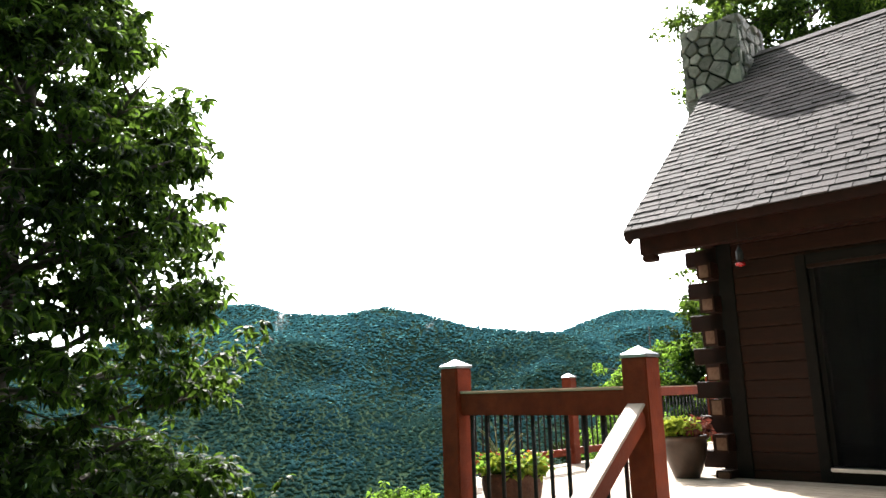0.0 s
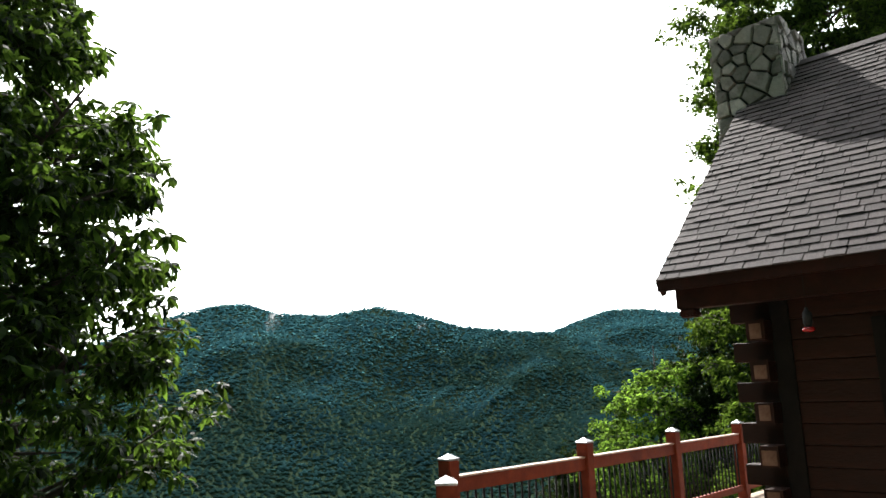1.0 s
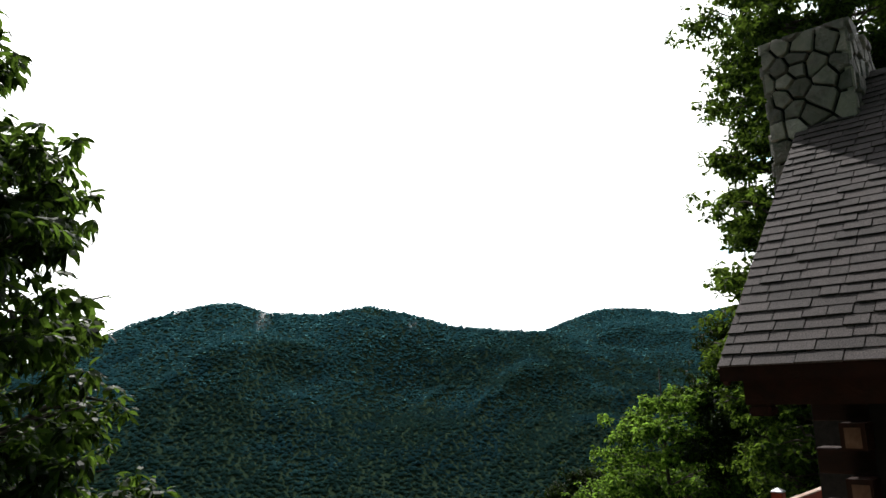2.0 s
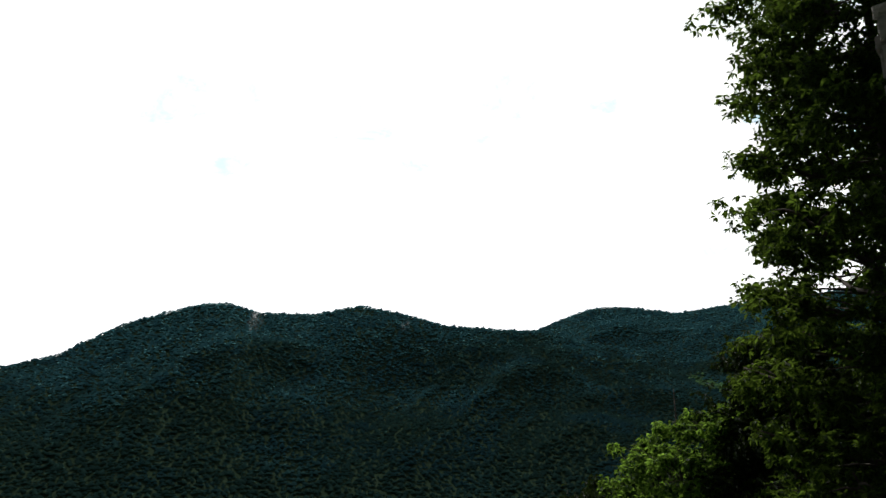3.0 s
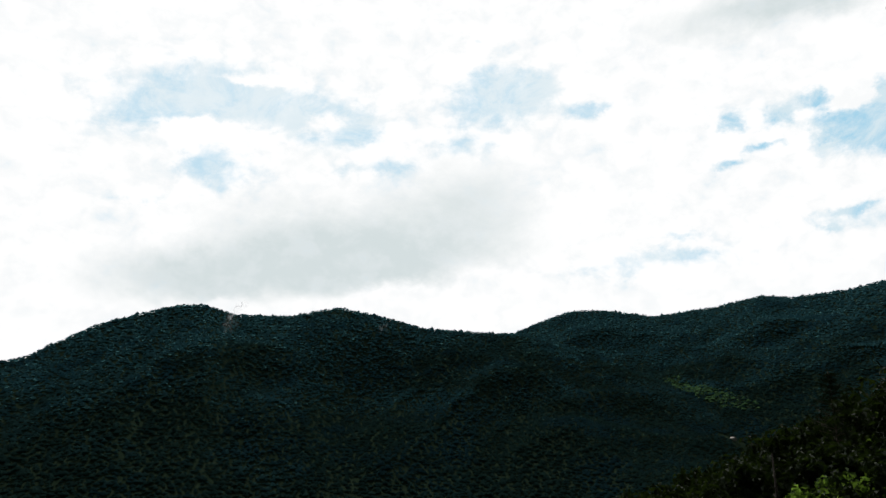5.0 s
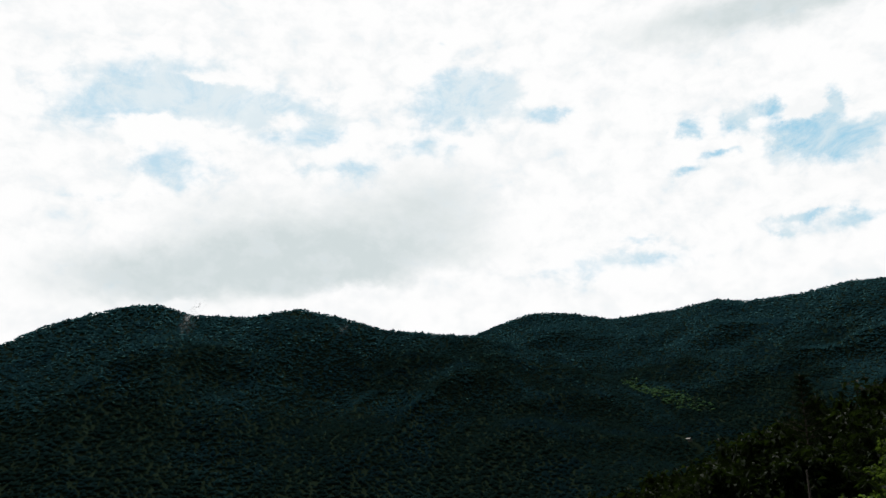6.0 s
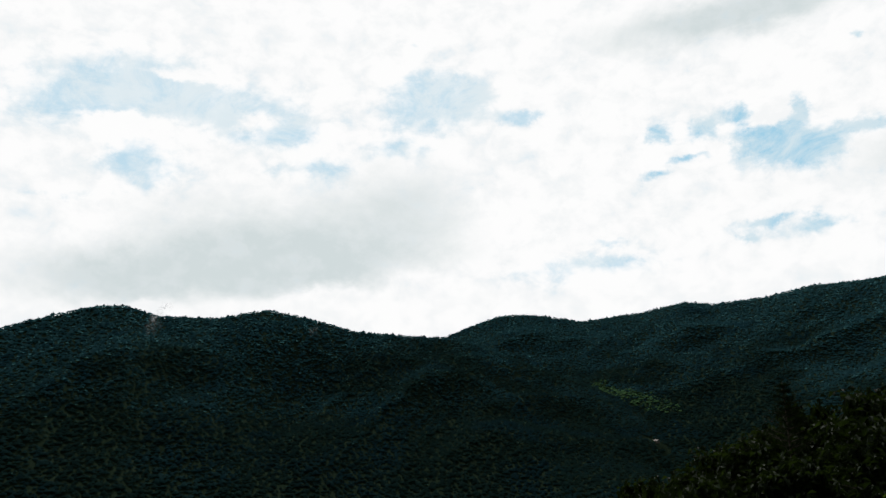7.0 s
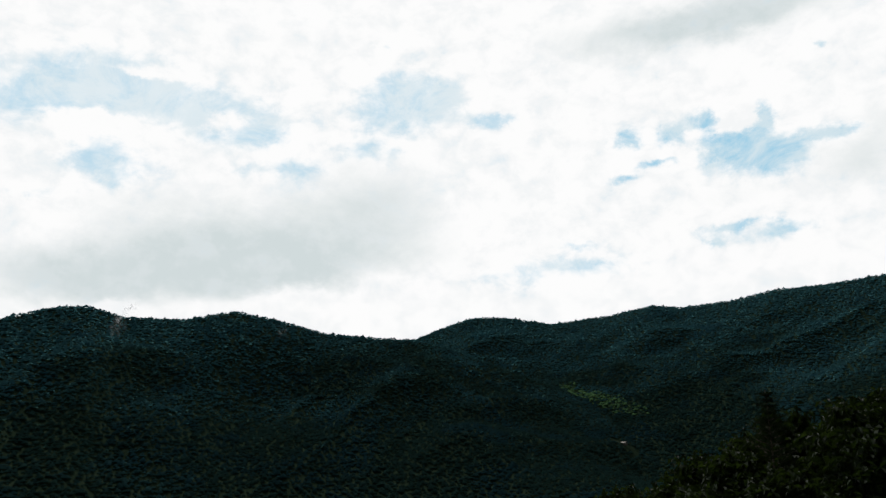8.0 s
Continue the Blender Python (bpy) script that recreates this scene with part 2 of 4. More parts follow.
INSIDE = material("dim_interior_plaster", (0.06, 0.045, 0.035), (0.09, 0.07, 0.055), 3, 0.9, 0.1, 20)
RED_GLASS = material("red_feeder_plastic", (0.32, 0.008, 0.01), (0.45, 0.014, 0.015), 10, 0.2, 0.05, 30, spec=0.6)
WHITE_TAG = material("white_plastic_tag", (0.7, 0.7, 0.66), (0.8, 0.8, 0.76), 10, 0.5, 0.05, 30)
LEAF_OAK = leaf_material("chestnut_oak_leaf", (0.002, 0.006, 0.002), (0.010, 0.026, 0.005), (0.32, 0.56, 0.07), 0.23, gloss=0.5, spread=0.94, spec=0.06)
LEAF_DARK = leaf_material("dark_hardwood_leaf", (0.006, 0.014, 0.005), (0.015, 0.033, 0.009), (0.10, 0.17, 0.024), 0.13, spread=0.85)
# brighter copy of the dark leaf, sunlit glints put into its colours
LEAF_GLINT = leaf_material("sun_glint_hardwood_leaf", (0.008, 0.019, 0.007), (0.026, 0.052, 0.013), (0.32, 0.52, 0.06), 0.30, spread=0.92)
# paler leaf colour that paints a sunlit patch on the far hill
SUNLIT_WOODS = leaf_material("sunlit_woods_leaf", (0.045, 0.11, 0.05), (0.10, 0.20, 0.085), (0.13, 0.24, 0.08), 0.35, spec=0.0)
LEAF_LIGHT = leaf_material("light_maple_leaf", (0.006, 0.020, 0.005), (0.03, 0.075, 0.013), (0.38, 0.66, 0.08), 0.42, spread=0.9)
NEEDLE = leaf_material("pine_needle", (0.010, 0.022, 0.010), (0.022, 0.042, 0.018), (0.04, 0.07, 0.02), 0.12, spec=0.05)
LEAF_LIME = leaf_material("lime_coleus_leaf", (0.11, 0.17, 0.02), (0.26, 0.33, 0.045), (0.42, 0.48, 0.06), 0.3)
LEAF_BURG = leaf_material("burgundy_coleus_leaf", (0.06, 0.02, 0.02), (0.16, 0.06, 0.035), (0.25, 0.06, 0.04), 0.25)
PETAL = leaf_material("orange_red_petal", (0.5, 0.08, 0.03), (0.6, 0.25, 0.08), (0.5, 0.15, 0.05), 0.3)
GRASS_BLADE = leaf_material("pale_grass_blade", (0.2, 0.2, 0.1), (0.35, 0.34, 0.2), (0.4, 0.42, 0.18), 0.35)


def glass_material(name):
    m = bpy.data.materials.new(name)
    m.use_nodes = True
    n = Nodes(m.node_tree)
    p = n.add("ShaderNodeBsdfPrincipled", {"Base Color": (0.75, 0.8, 0.8, 1), "Roughness": 0.02, "Transmission Weight": 1.0, "IOR": 1.45})
    n.add("ShaderNodeOutputMaterial", {0: p.outputs[0]})
    return m


GLASS = glass_material("window_glass")


def dim_sheet_material():
    """Half-clear dark sheet, added over the door to dim its reflections."""
    m = bpy.data.materials.new("dim_sheet")
    m.use_nodes = True
    n = Nodes(m.node_tree)
    d = n.add("ShaderNodeBsdfDiffuse", {"Color": (0.012, 0.012, 0.013, 1)})
    t = n.add("ShaderNodeBsdfTransparent")
    s = n.add("ShaderNodeMixShader", {0: 0.55, 1: t.outputs[0], 2: d.outputs[0]})
    n.add("ShaderNodeOutputMaterial", {0: s.outputs[0]})
    return m


DIM_SHEET = dim_sheet_material()


def canopy_material():
    """Woods seen from a kilometre and more: mottled crowns, each with its own shade of green."""
    m = bpy.data.materials.new("hill_woods")
    m.use_nodes = True
    n = Nodes(m.node_tree)
    rnd = n.add("ShaderNodeNewGeometry").outputs["Random Per Island"]
    co = n.add("ShaderNodeTexCoord").outputs["Object"]
    wide = n.add("ShaderNodeTexNoise", {"Vector": co, "Scale": 0.006, "Detail": 5.0}).outputs["Fac"]
    leafy = n.add("ShaderNodeTexNoise", {"Vector": co, "Scale": 0.9, "Detail": 4.0, "Roughness": 0.7}).outputs["Fac"]
    f = n.math("ADD", n.math("MULTIPLY", rnd, 0.6), n.math("MULTIPLY", leafy, 0.4))
    # haze painted in by height: greener low down, paler and bluer towards the tops
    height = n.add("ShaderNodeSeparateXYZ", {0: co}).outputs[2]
    haze_tint = n.math("ADD", n.math("MULTIPLY", height, 0.0042), n.math("MULTIPLY", n.math("SUBTRACT", wide, 0.5), 2.6))
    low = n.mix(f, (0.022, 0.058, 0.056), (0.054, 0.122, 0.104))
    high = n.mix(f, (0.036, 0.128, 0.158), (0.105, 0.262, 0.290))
    col = n.mix(n.smooth(haze_tint, -0.25, 0.55), low, high)
    # patches of the same painted haze blue, spread by noise
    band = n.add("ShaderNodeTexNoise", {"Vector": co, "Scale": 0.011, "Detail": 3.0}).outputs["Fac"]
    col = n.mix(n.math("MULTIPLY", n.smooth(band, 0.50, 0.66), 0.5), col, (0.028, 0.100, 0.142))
    b = n.add("ShaderNodeBump", {"Strength": 0.9, "Distance": 1.0, "Height": leafy})
    p = n.add("ShaderNodeBsdfDiffuse", {"Color": col, "Roughness": 0.9, "Normal": b.outputs[0]})
    # leaf light that comes through the crowns
    t = n.add("ShaderNodeBsdfTranslucent", {"Color": n.vmath("MULTIPLY", col, (1.7, 1.8, 1.7))[0]})
    s = n.add("ShaderNodeMixShader", {0: 0.42, 1: p.outputs[0], 2: t.outputs[0]})
    n.add("ShaderNodeOutputMaterial", {0: s.outputs[0]})
    return m


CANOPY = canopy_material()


# ---- building helpers ----
def part(name, bm, mat, parent=None, label="", smooth=False):
    me = bpy.data.meshes.new(name)
    bm.to_mesh(me)
    bm.free()
    me.materials.append(mat)
    if smooth:
        for f in me.polygons:
            f.use_smooth = True
    ob = new(name, me)
    if parent:
        ob.parent = parent
    if label:
        ob["label"] = label
    return ob


def part_np(name, verts, faces, mat, parent=None, label="", smooth=False):
    me = bpy.data.meshes.new(name)
    me.from_pydata(verts.tolist() if hasattr(verts, "tolist") else verts, [], faces.tolist() if hasattr(faces, "tolist") else faces)
    me.materials.append(mat)
    if smooth:
        me.polygons.foreach_set("use_smooth", [True] * len(me.polygons))
    me.update()
    ob = new(name, me)
    if parent:
        ob.parent = parent
    if label:
        ob["label"] = label
    return ob


def empty(name, place=(0, 0, 0)):
    ob = new(name)
    ob.location = place
    ob.empty_display_size = 0.2
    return ob


def box(bm, lo, hi, bevel=0.0, m=None):
    r = bmesh.ops.create_cube(bm, size=1.0)
    size = [b - a for a, b in zip(lo, hi)]
    mid = [(a + b) / 2 for a, b in zip(lo, hi)]
    bmesh.ops.transform(bm, matrix=Matrix.Translation(mid) @ Matrix.Diagonal((*size, 1)), verts=r["verts"])
    vs = r["verts"]
    if bevel:
        es = list({e for v in vs for e in v.link_edges})
        out = bmesh.ops.bevel(bm, geom=es, offset=bevel, segments=2, affect="EDGES", clamp_overlap=True)
        vs = list({v for f in out["faces"] for v in f.verts} | {v for v in vs if v.is_valid})
    if m is not None:
        bmesh.ops.transform(bm, matrix=m, verts=vs)
    return vs


def beam(bm, a, b, wide, tall, bevel=0.006):
    """A squared timber from a to b (centre line), wide across and tall upwards."""
    a, b = Vector(a), Vector(b)
    d = b - a
    m = Matrix.Translation((a + b) / 2) @ d.to_track_quat("X", "Z").to_matrix().to_4x4()
    box(bm, (-d.length / 2, -wide / 2, -tall / 2), (d.length / 2, wide / 2, tall / 2), bevel, m)


def tube(bm, points, radii, sides=8):
    """A round limb along points with a radius at each."""
    rings = []
    for i, p in enumerate(points):
        p = Vector(p)
        d = Vector(points[min(i + 1, len(points) - 1)]) - Vector(points[max(i - 1, 0)])
        q = d.to_track_quat("Z", "Y")
        rings.append([bm.verts.new(p + q @ Vector((math.cos(2 * math.pi * k / sides) * radii[i], math.sin(2 * math.pi * k / sides) * radii[i], 0))) for k in range(sides)])
    for r0, r1 in zip(rings, rings[1:]):
        for k in range(sides):
            bm.faces.new((r0[k], r0[(k + 1) % sides], r1[(k + 1) % sides], r1[k]))
    bm.faces.new(rings[-1])
    bm.faces.new(rings[0][::-1])


def lathe(bm, profile, sides=32, centre=(0, 0, 0)):
    """A turned shape from (radius, height) rows."""
    rings = []
    for r, z in profile:
        rings.append([bm.verts.new((centre[0] + r * math.cos(2 * math.pi * k / sides), centre[1] + r * math.sin(2 * math.pi * k / sides), centre[2] + z)) for k in range(sides)])
    for r0, r1 in zip(rings, rings[1:]):
        for k in range(sides):
            bm.faces.new((r0[k], r0[(k + 1) % sides], r1[(k + 1) % sides], r1[k]))
    bm.faces.new(rings[0][::-1])
    bm.faces.new(rings[-1])


# ---- the land ----
RIDGE_LEFT = [(-30, -.20), (12, -.14), (18, -.06), (21, -.022), (24, .004), (29, .038), (33, .068), (35.4, .0785), (38.5, .083), (42.6, .0910),
              (44, .0995), (46.5, .112), (49.2, .1225), (50.5, .118), (52.4, .1115), (56.6, .1135), (59, .1265), (60.8, .1270), (63.2, .1165),
              (65.9, .1028), (67, .094), (70.4, .063), (73.8, .0485), (80, .03), (95, .02), (130, .01)]
RIDGE_RIGHT = [(-60, .06), (-20, .10), (-6, .13), (2.6, .1235), (5.7, .1185), (8.6, .118), (11.6, .1085), (15.2, .104), (17.2, .109), (20.5, .099),
               (24.9, .0915), (28, .102), (29.4, .1045), (31.3, .1035), (34, .088), (36, .074), (42, .03), (60, -.02)]


def table(rows, a):
    if a <= rows[0][0]:
        return rows[0][1]
    for (a0, v0), (a1, v1) in zip(rows, rows[1:]):
        if a <= a1:
            return v0 + (v1 - v0) * (a - a0) / (a1 - a0)
    return rows[-1][1]


EYE_H = 3.5
VALLEY = -150.0


def relief(x, y, octaves=3):
    """Spurs and gullies that run down the hillsides, about 0 in the mean."""
    r, a = math.hypot(x, y), math.atan2(y, x)
    u, w = a * 1500.0 + 0.25 * r, r
    s, amp, f = 0.0, 1.0, 1 / 330.0
    for i in range(octaves):
        s += amp * (0.36 - abs(noise.noise((u * f + 11.3, w * f * 0.45 - 4.2, 0.7 * i))) * 1.3)
        amp, f = amp * 0.45, f * 2.2
    return s


def near_ground(x, y):
    """The bench that the house stands on and the slope that falls away beyond the deck."""
    d = max(0.0, 0.22 * x + 0.95 * y - 1.6)
    side = max(0.0, -y - 4.0)
    base = -1.35 + 0.05 * side - 0.10 * max(0.0, x - 6) * (1 if y < 1 else 0.5)
    fall = 0.10 * d + 0.42 * max(0.0, d - 2.5)
    return base - fall + 0.25 * noise.noise((x * 0.15, y * 0.15, 2.0)) * min(1.0, d / 8)


def land(x, y):
    r = math.hypot(x, y)
    a = math.degrees(math.atan2(y, x))
    near = max(near_ground(x, y), VALLEY)
    if a < -60 or a > 130:
        # unseen mountainside, added behind the house's clearing to block sky light
        off = min(abs(a - 182.0), abs(a + 178.0))
        steep = 0.12 + 0.78 * max(0.0, min(1.0, (88.0 - off) / 40.0))
        up = max(0.0, r - 14.0)
        return near + min(up, 110.0) * steep * min(1.0, up / 10.0) + max(0.0, r - 124.0) * 0.12 + min(1.0, up / 60) * 10 * relief(x, y)
    rl = 1560 + 120 * math.sin(radians(a * 3.1))
    rr = 2350 + 150 * math.sin(radians(a * 4.0 + 40))
    tl = table(RIDGE_LEFT, a) * rl + EYE_H - 8.5
    tr = table(RIDGE_RIGHT, a) * rr + EYE_H - 8.5

    def hump(top, ridge, front):
        q = (r - ridge) / (front if r < ridge else 420.0)
        shape = max(0.0, 1 - q * q) if r > ridge else max(0.0, 1 + q) ** 1.1
        z = VALLEY + (top - VALLEY) * shape
        off = min(1.0, abs(r - ridge) / 300.0)
        return z + off * min(1.0, shape * 2) * 52 * (relief(x, y) - 0.2)

    far = max(hump(tl, rl, 860.0), hump(tr, rr, 1250.0), VALLEY + 10 * relief(x, y, 3))
    if r < 420:
        return near + (max(far, VALLEY) - near) * max(0.0, (r - 300) / 120.0) if r > 300 else near
    return far


def build_ground():
    azs = [-60 + 1.0 * i for i in range(50)] + [-10 + 0.4 * i for i in range(240)] + [86 + 2.0 * i for i in range(107)]
    rs = [0.0] + [1.2 * 1.075 ** i for i in range(62)]
    rs += [110 + 9 * i for i in range(22)] + [310 + 22 * i for i in range(100)] + [2520, 2600, 2720, 2900, 3200, 3700, 4300]
    verts, faces = [], []
    rs = sorted(set(round(v, 2) for v in rs))
    for r in rs[1:]:
        for a in azs:
            x, y = r * math.cos(radians(a)), r * math.sin(radians(a))
            verts.append((x, y, land(x, y)))
    k = len(azs)
    for i in range(len(rs) - 2):
        for j in range(k):
            faces.append((i * k + j, (i + 1) * k + j, (i + 1) * k + (j + 1) % k, i * k + (j + 1) % k))
    verts.append((0, 0, land(0, 0)))
    for j in range(k):
        faces.append((len(verts) - 1, j, (j + 1) % k))
    ob = part_np("ground", verts, faces, GROUND, smooth=True)
    return tagged(ob, "leaf-littered mountain ground falling away to a wooded valley", "ground", kind="structure")


def blob(rng, level):
    """Rough crown shapes: the top of a ball, dented, with no underside."""
    bm = bmesh.new()
    bmesh.ops.create_icosphere(bm, subdivisions=level, radius=1.0)
    low = [v for v in bm.verts if v.co.z < -0.35]
    bmesh.ops.delete(bm, geom=low, context="VERTS")
    bm.verts.ensure_lookup_table()
    v = np.array([tuple(q.co) for q in bm.verts])
    f = np.array([[q.index for q in face.verts] for face in bm.faces])
    bm.free()
    return [(v * (1 + rng.uniform(-0.2, 0.2, (len(v), 1))) + rng.uniform(-0.08, 0.08, v.shape), f) for _ in range(16)]


def build_hill_woods():
    """The woods that cover the hills: thousands of crowns, nobody could count them."""
    rng = np.random.default_rng(5)
    shapes = {1: blob(rng, 1), 2: blob(rng, 2)}
    groups = {False: ([], []), True: ([], [])}
    sum_of = {False: 0, True: 0}
    r = 150.0
    while r < 2560:
        step = 3.9 + r * 0.0014
        da = math.degrees(step / r)
        a = -4.0 + rng.uniform(0, da)
        while a < 80:
            ra, aa = r + rng.uniform(-0.7, 0.7) * step, a + rng.uniform(-0.7, 0.7) * da
            a += da
            ridge_l = 1560 + 120 * math.sin(radians(aa * 3.1))
            if ra > ridge_l + 30 and aa > 37.0:
                continue
            x, y = ra * math.cos(radians(aa)), ra * math.sin(radians(aa))
            if ra < 700 and (ra < 240 or aa > 40) and land(x, y) - EYE_H < -0.235 * ra:
                continue
            clearing = noise.noise((x * 0.012, y * 0.012, 5.0))
            if rng.uniform() < (0.6 if clearing > 0.62 else 0.05):
                continue
            z = land(x, y)
            if z - EYE_H < -0.2 * ra or math.hypot(x - 1305, y - 481) < 22:
                continue
            size = step * (0.46 + 0.56 * rng.uniform() ** 2.2)
            v, f = shapes[2 if ra < 700 else 1][rng.integers(16)]
            t = rng.uniform(0, 6.28)
            c, s = math.cos(t) * size, math.sin(t) * size
            w = np.empty_like(v)
            w[:, 0] = v[:, 0] * c - v[:, 1] * s + x
            w[:, 1] = v[:, 0] * s + v[:, 1] * c + y
            w[:, 2] = v[:, 2] * size * rng.uniform(0.8, 1.25) + z - size * 0.2
            # ragged ellipse of crowns coloured paler, as if the sun fell there
            qa = (aa - 21.9) / 2.8
            qr = (ra - (1690 + 27 * (aa - 21.9))) / 60.0
            q = qa * qa + qr * qr + 1.1 * noise.noise((x * 0.012, y * 0.012, 8.0)) + rng.uniform(-0.8, 0.8)
            vs, fs = groups[bool(q < 0.75)]
            fs.append(f + sum_of[q < 0.75])
            sum_of[q < 0.75] += len(v)
            vs.append(w)
        r += step * 0.92
    # young marks the crowns of the painted sunlit patch
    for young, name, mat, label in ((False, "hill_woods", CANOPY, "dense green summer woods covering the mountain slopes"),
                                    (True, "sunlit_woods", SUNLIT_WOODS, "far hollow's woods with a sunlit patch put into their paler green")):
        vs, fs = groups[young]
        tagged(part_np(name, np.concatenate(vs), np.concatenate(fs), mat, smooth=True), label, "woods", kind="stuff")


build_ground()
build_hill_woods()


# ---- trees ----
def leaves(name, ends, mat, parent, rng, per=8, length=0.15, width=0.05, spread=0.2, clusters=4, droop=0.5, fine=False):
    """Rosettes of folded leaves round the twig ends."""
    ends = np.asarray(ends)
    n = len(ends) * clusters
    centre = np.repeat(ends, clusters, axis=0) + rng.normal(0, spread, (n, 3)) * np.array([1, 1, 0.7])
    c = np.repeat(centre, per, axis=0)
    k = len(c)
    yaw = rng.uniform(0, 2 * np.pi, k)
    pitch = -droop + rng.normal(0, 0.45, k)
    out = np.stack([np.cos(yaw) * np.cos(pitch), np.sin(yaw) * np.cos(pitch), np.sin(pitch)], 1)
    side = np.cross(out, rng.normal(0, 1, (k, 3)) * 0.45 + np.array([0, 0, 1.0]))
    side /= np.linalg.norm(side, axis=1, keepdims=True)
    up = np.cross(side, out)
    ln = length * rng.uniform(0.65, 1.25, (k, 1))
    wd = width * rng.uniform(0.75, 1.25, (k, 1))
    base = c + out * 0.02
    lift = up * wd * 0.3
    tip = base + out * ln - up * ln * 0.14
    if fine:
        near, far = base + out * ln * 0.32, base + out * ln * 0.68 - up * ln * 0.04
        v = np.stack([base, near + side * wd * 0.42 + lift, far + side * wd * 0.46 + lift, tip, far - side * wd * 0.46 + lift, near - side * wd * 0.42 + lift], 1).reshape(-1, 3)
        i = np.arange(k)[:, None] * 6
        f = np.concatenate([i + np.array([q]) for q in ([0, 1, 5], [1, 2, 5], [5, 2, 4], [2, 3, 4])])
    else:
        mid = base + out * ln * 0.55
        v = np.stack([base, mid + side * wd * 0.5 + lift, tip, mid - side * wd * 0.5 + lift], 1).reshape(-1, 3)
        i = np.arange(k)[:, None] * 4
        f = np.concatenate([i + np.array([[0, 1, 2]]), i + np.array([[0, 2, 3]])])
    return part_np(name, v, f, mat, parent)


def tree(label, base, height, trunk_r, profile, seed, leaf, limbs=18, lean=(0, 0), subs=7, twigs=4, per=8, length=0.15, width=0.05,
         clusters=4, spread=0.2, droop=0.5, first=0.2, rise=0.35, group="trees round the house", name="tree", shape=None, fine=False, within=None):
    """profile: (share of the height, crown radius) rows. Limbs leave the trunk all round and fork twice."""
    rng = np.random.default_rng(seed)
    thing = empty(name, base)
    bm = bmesh.new()
    pts, rad = [], []
    for i in range(9):
        f = i / 8
        pts.append(Vector((lean[0] * f + 0.12 * math.sin(5 * f + seed), lean[1] * f + 0.12 * math.cos(4 * f + seed), height * f * 0.97)))
        rad.append(trunk_r * (1 - f) ** 0.8 + 0.012)
    rad[0] *= 1.3
    tube(bm, pts, rad, 10)

    def on_trunk(f):
        g = min(max(f, 0), 0.999) * 8
        i = int(g)
        return pts[i].lerp(pts[i + 1], g - i), rad[i] + (rad[i + 1] - rad[i]) * (g - i)

    ends = []
    for i in range(limbs):
        f = first + (0.98 - first) * ((i + rng.uniform(0, 0.8)) / limbs)
        start, r0 = on_trunk(f)
        yaw = 2.4 * i + rng.uniform(-0.4, 0.4)
        reach = table(profile, f) * rng.uniform(0.6, 1.18)
        if shape:
            reach *= shape(yaw, f)
        up = rise + 0.5 * max(0, f - 0.6)
        tip = start + Vector((math.cos(yaw) * reach, math.sin(yaw) * reach, reach * up * rng.uniform(0.4, 1.3)))
        for _ in range(24):
            if within is None or within(tip):
                break
            tip = start.lerp(tip, 0.93)
        reach = min(reach, (tip - start).length)
        mid = start.lerp(tip, 0.5) + Vector((rng.normal(0, .1) * reach, rng.normal(0, .1) * reach, -0.05 * reach))
        rl = min(r0 * 0.55, 0.02 + 0.022 * reach)
        tube(bm, [start, mid, tip], [rl, rl * 0.6, rl * 0.18], 6)
        for j in range(subs):
            g = 0.16 + 0.84 * (j + rng.uniform(0, 0.9)) / subs
            p = start.lerp(mid, g * 2) if g < 0.5 else mid.lerp(tip, g * 2 - 1)
            y2 = yaw + (1 if j % 2 else -1) * rng.uniform(0.35, 1.25)
            l2 = reach * (0.46 - 0.22 * g) * rng.uniform(0.7, 1.3) + 0.25
            q = p + Vector((math.cos(y2) * l2, math.sin(y2) * l2, l2 * rng.uniform(-0.15, 0.55)))
            if within and not within(q):
                q = p.lerp(q, 0.4)
                if not within(q):
                    continue
            tube(bm, [p, p.lerp(q, 0.5) + Vector((0, 0, 0.04 * l2)), q], [rl * 0.4, rl * 0.25, 0.006], 4)
            for k in range(twigs):
                h = 0.3 + 0.7 * (k + 1) / twigs
                y3 = y2 + rng.uniform(-1.2, 1.2)
                l3 = 0.28 * l2 + 0.12
                e = p.lerp(q, h) + Vector((math.cos(y3) * l3, math.sin(y3) * l3, l3 * rng.uniform(-0.5, 0.6)))
                if within is None or within(e):
                    ends.append(tuple(e))
    part("trunk", bm, BARK, thing, smooth=True)
    leaves("crown", ends, leaf, thing, rng, per, length, width, spread, clusters, droop, fine)
    return tagged(thing, label, "tree", group)


def ground_at(x, y, sink=0.15):
    return (x, y, land(x, y) - sink)


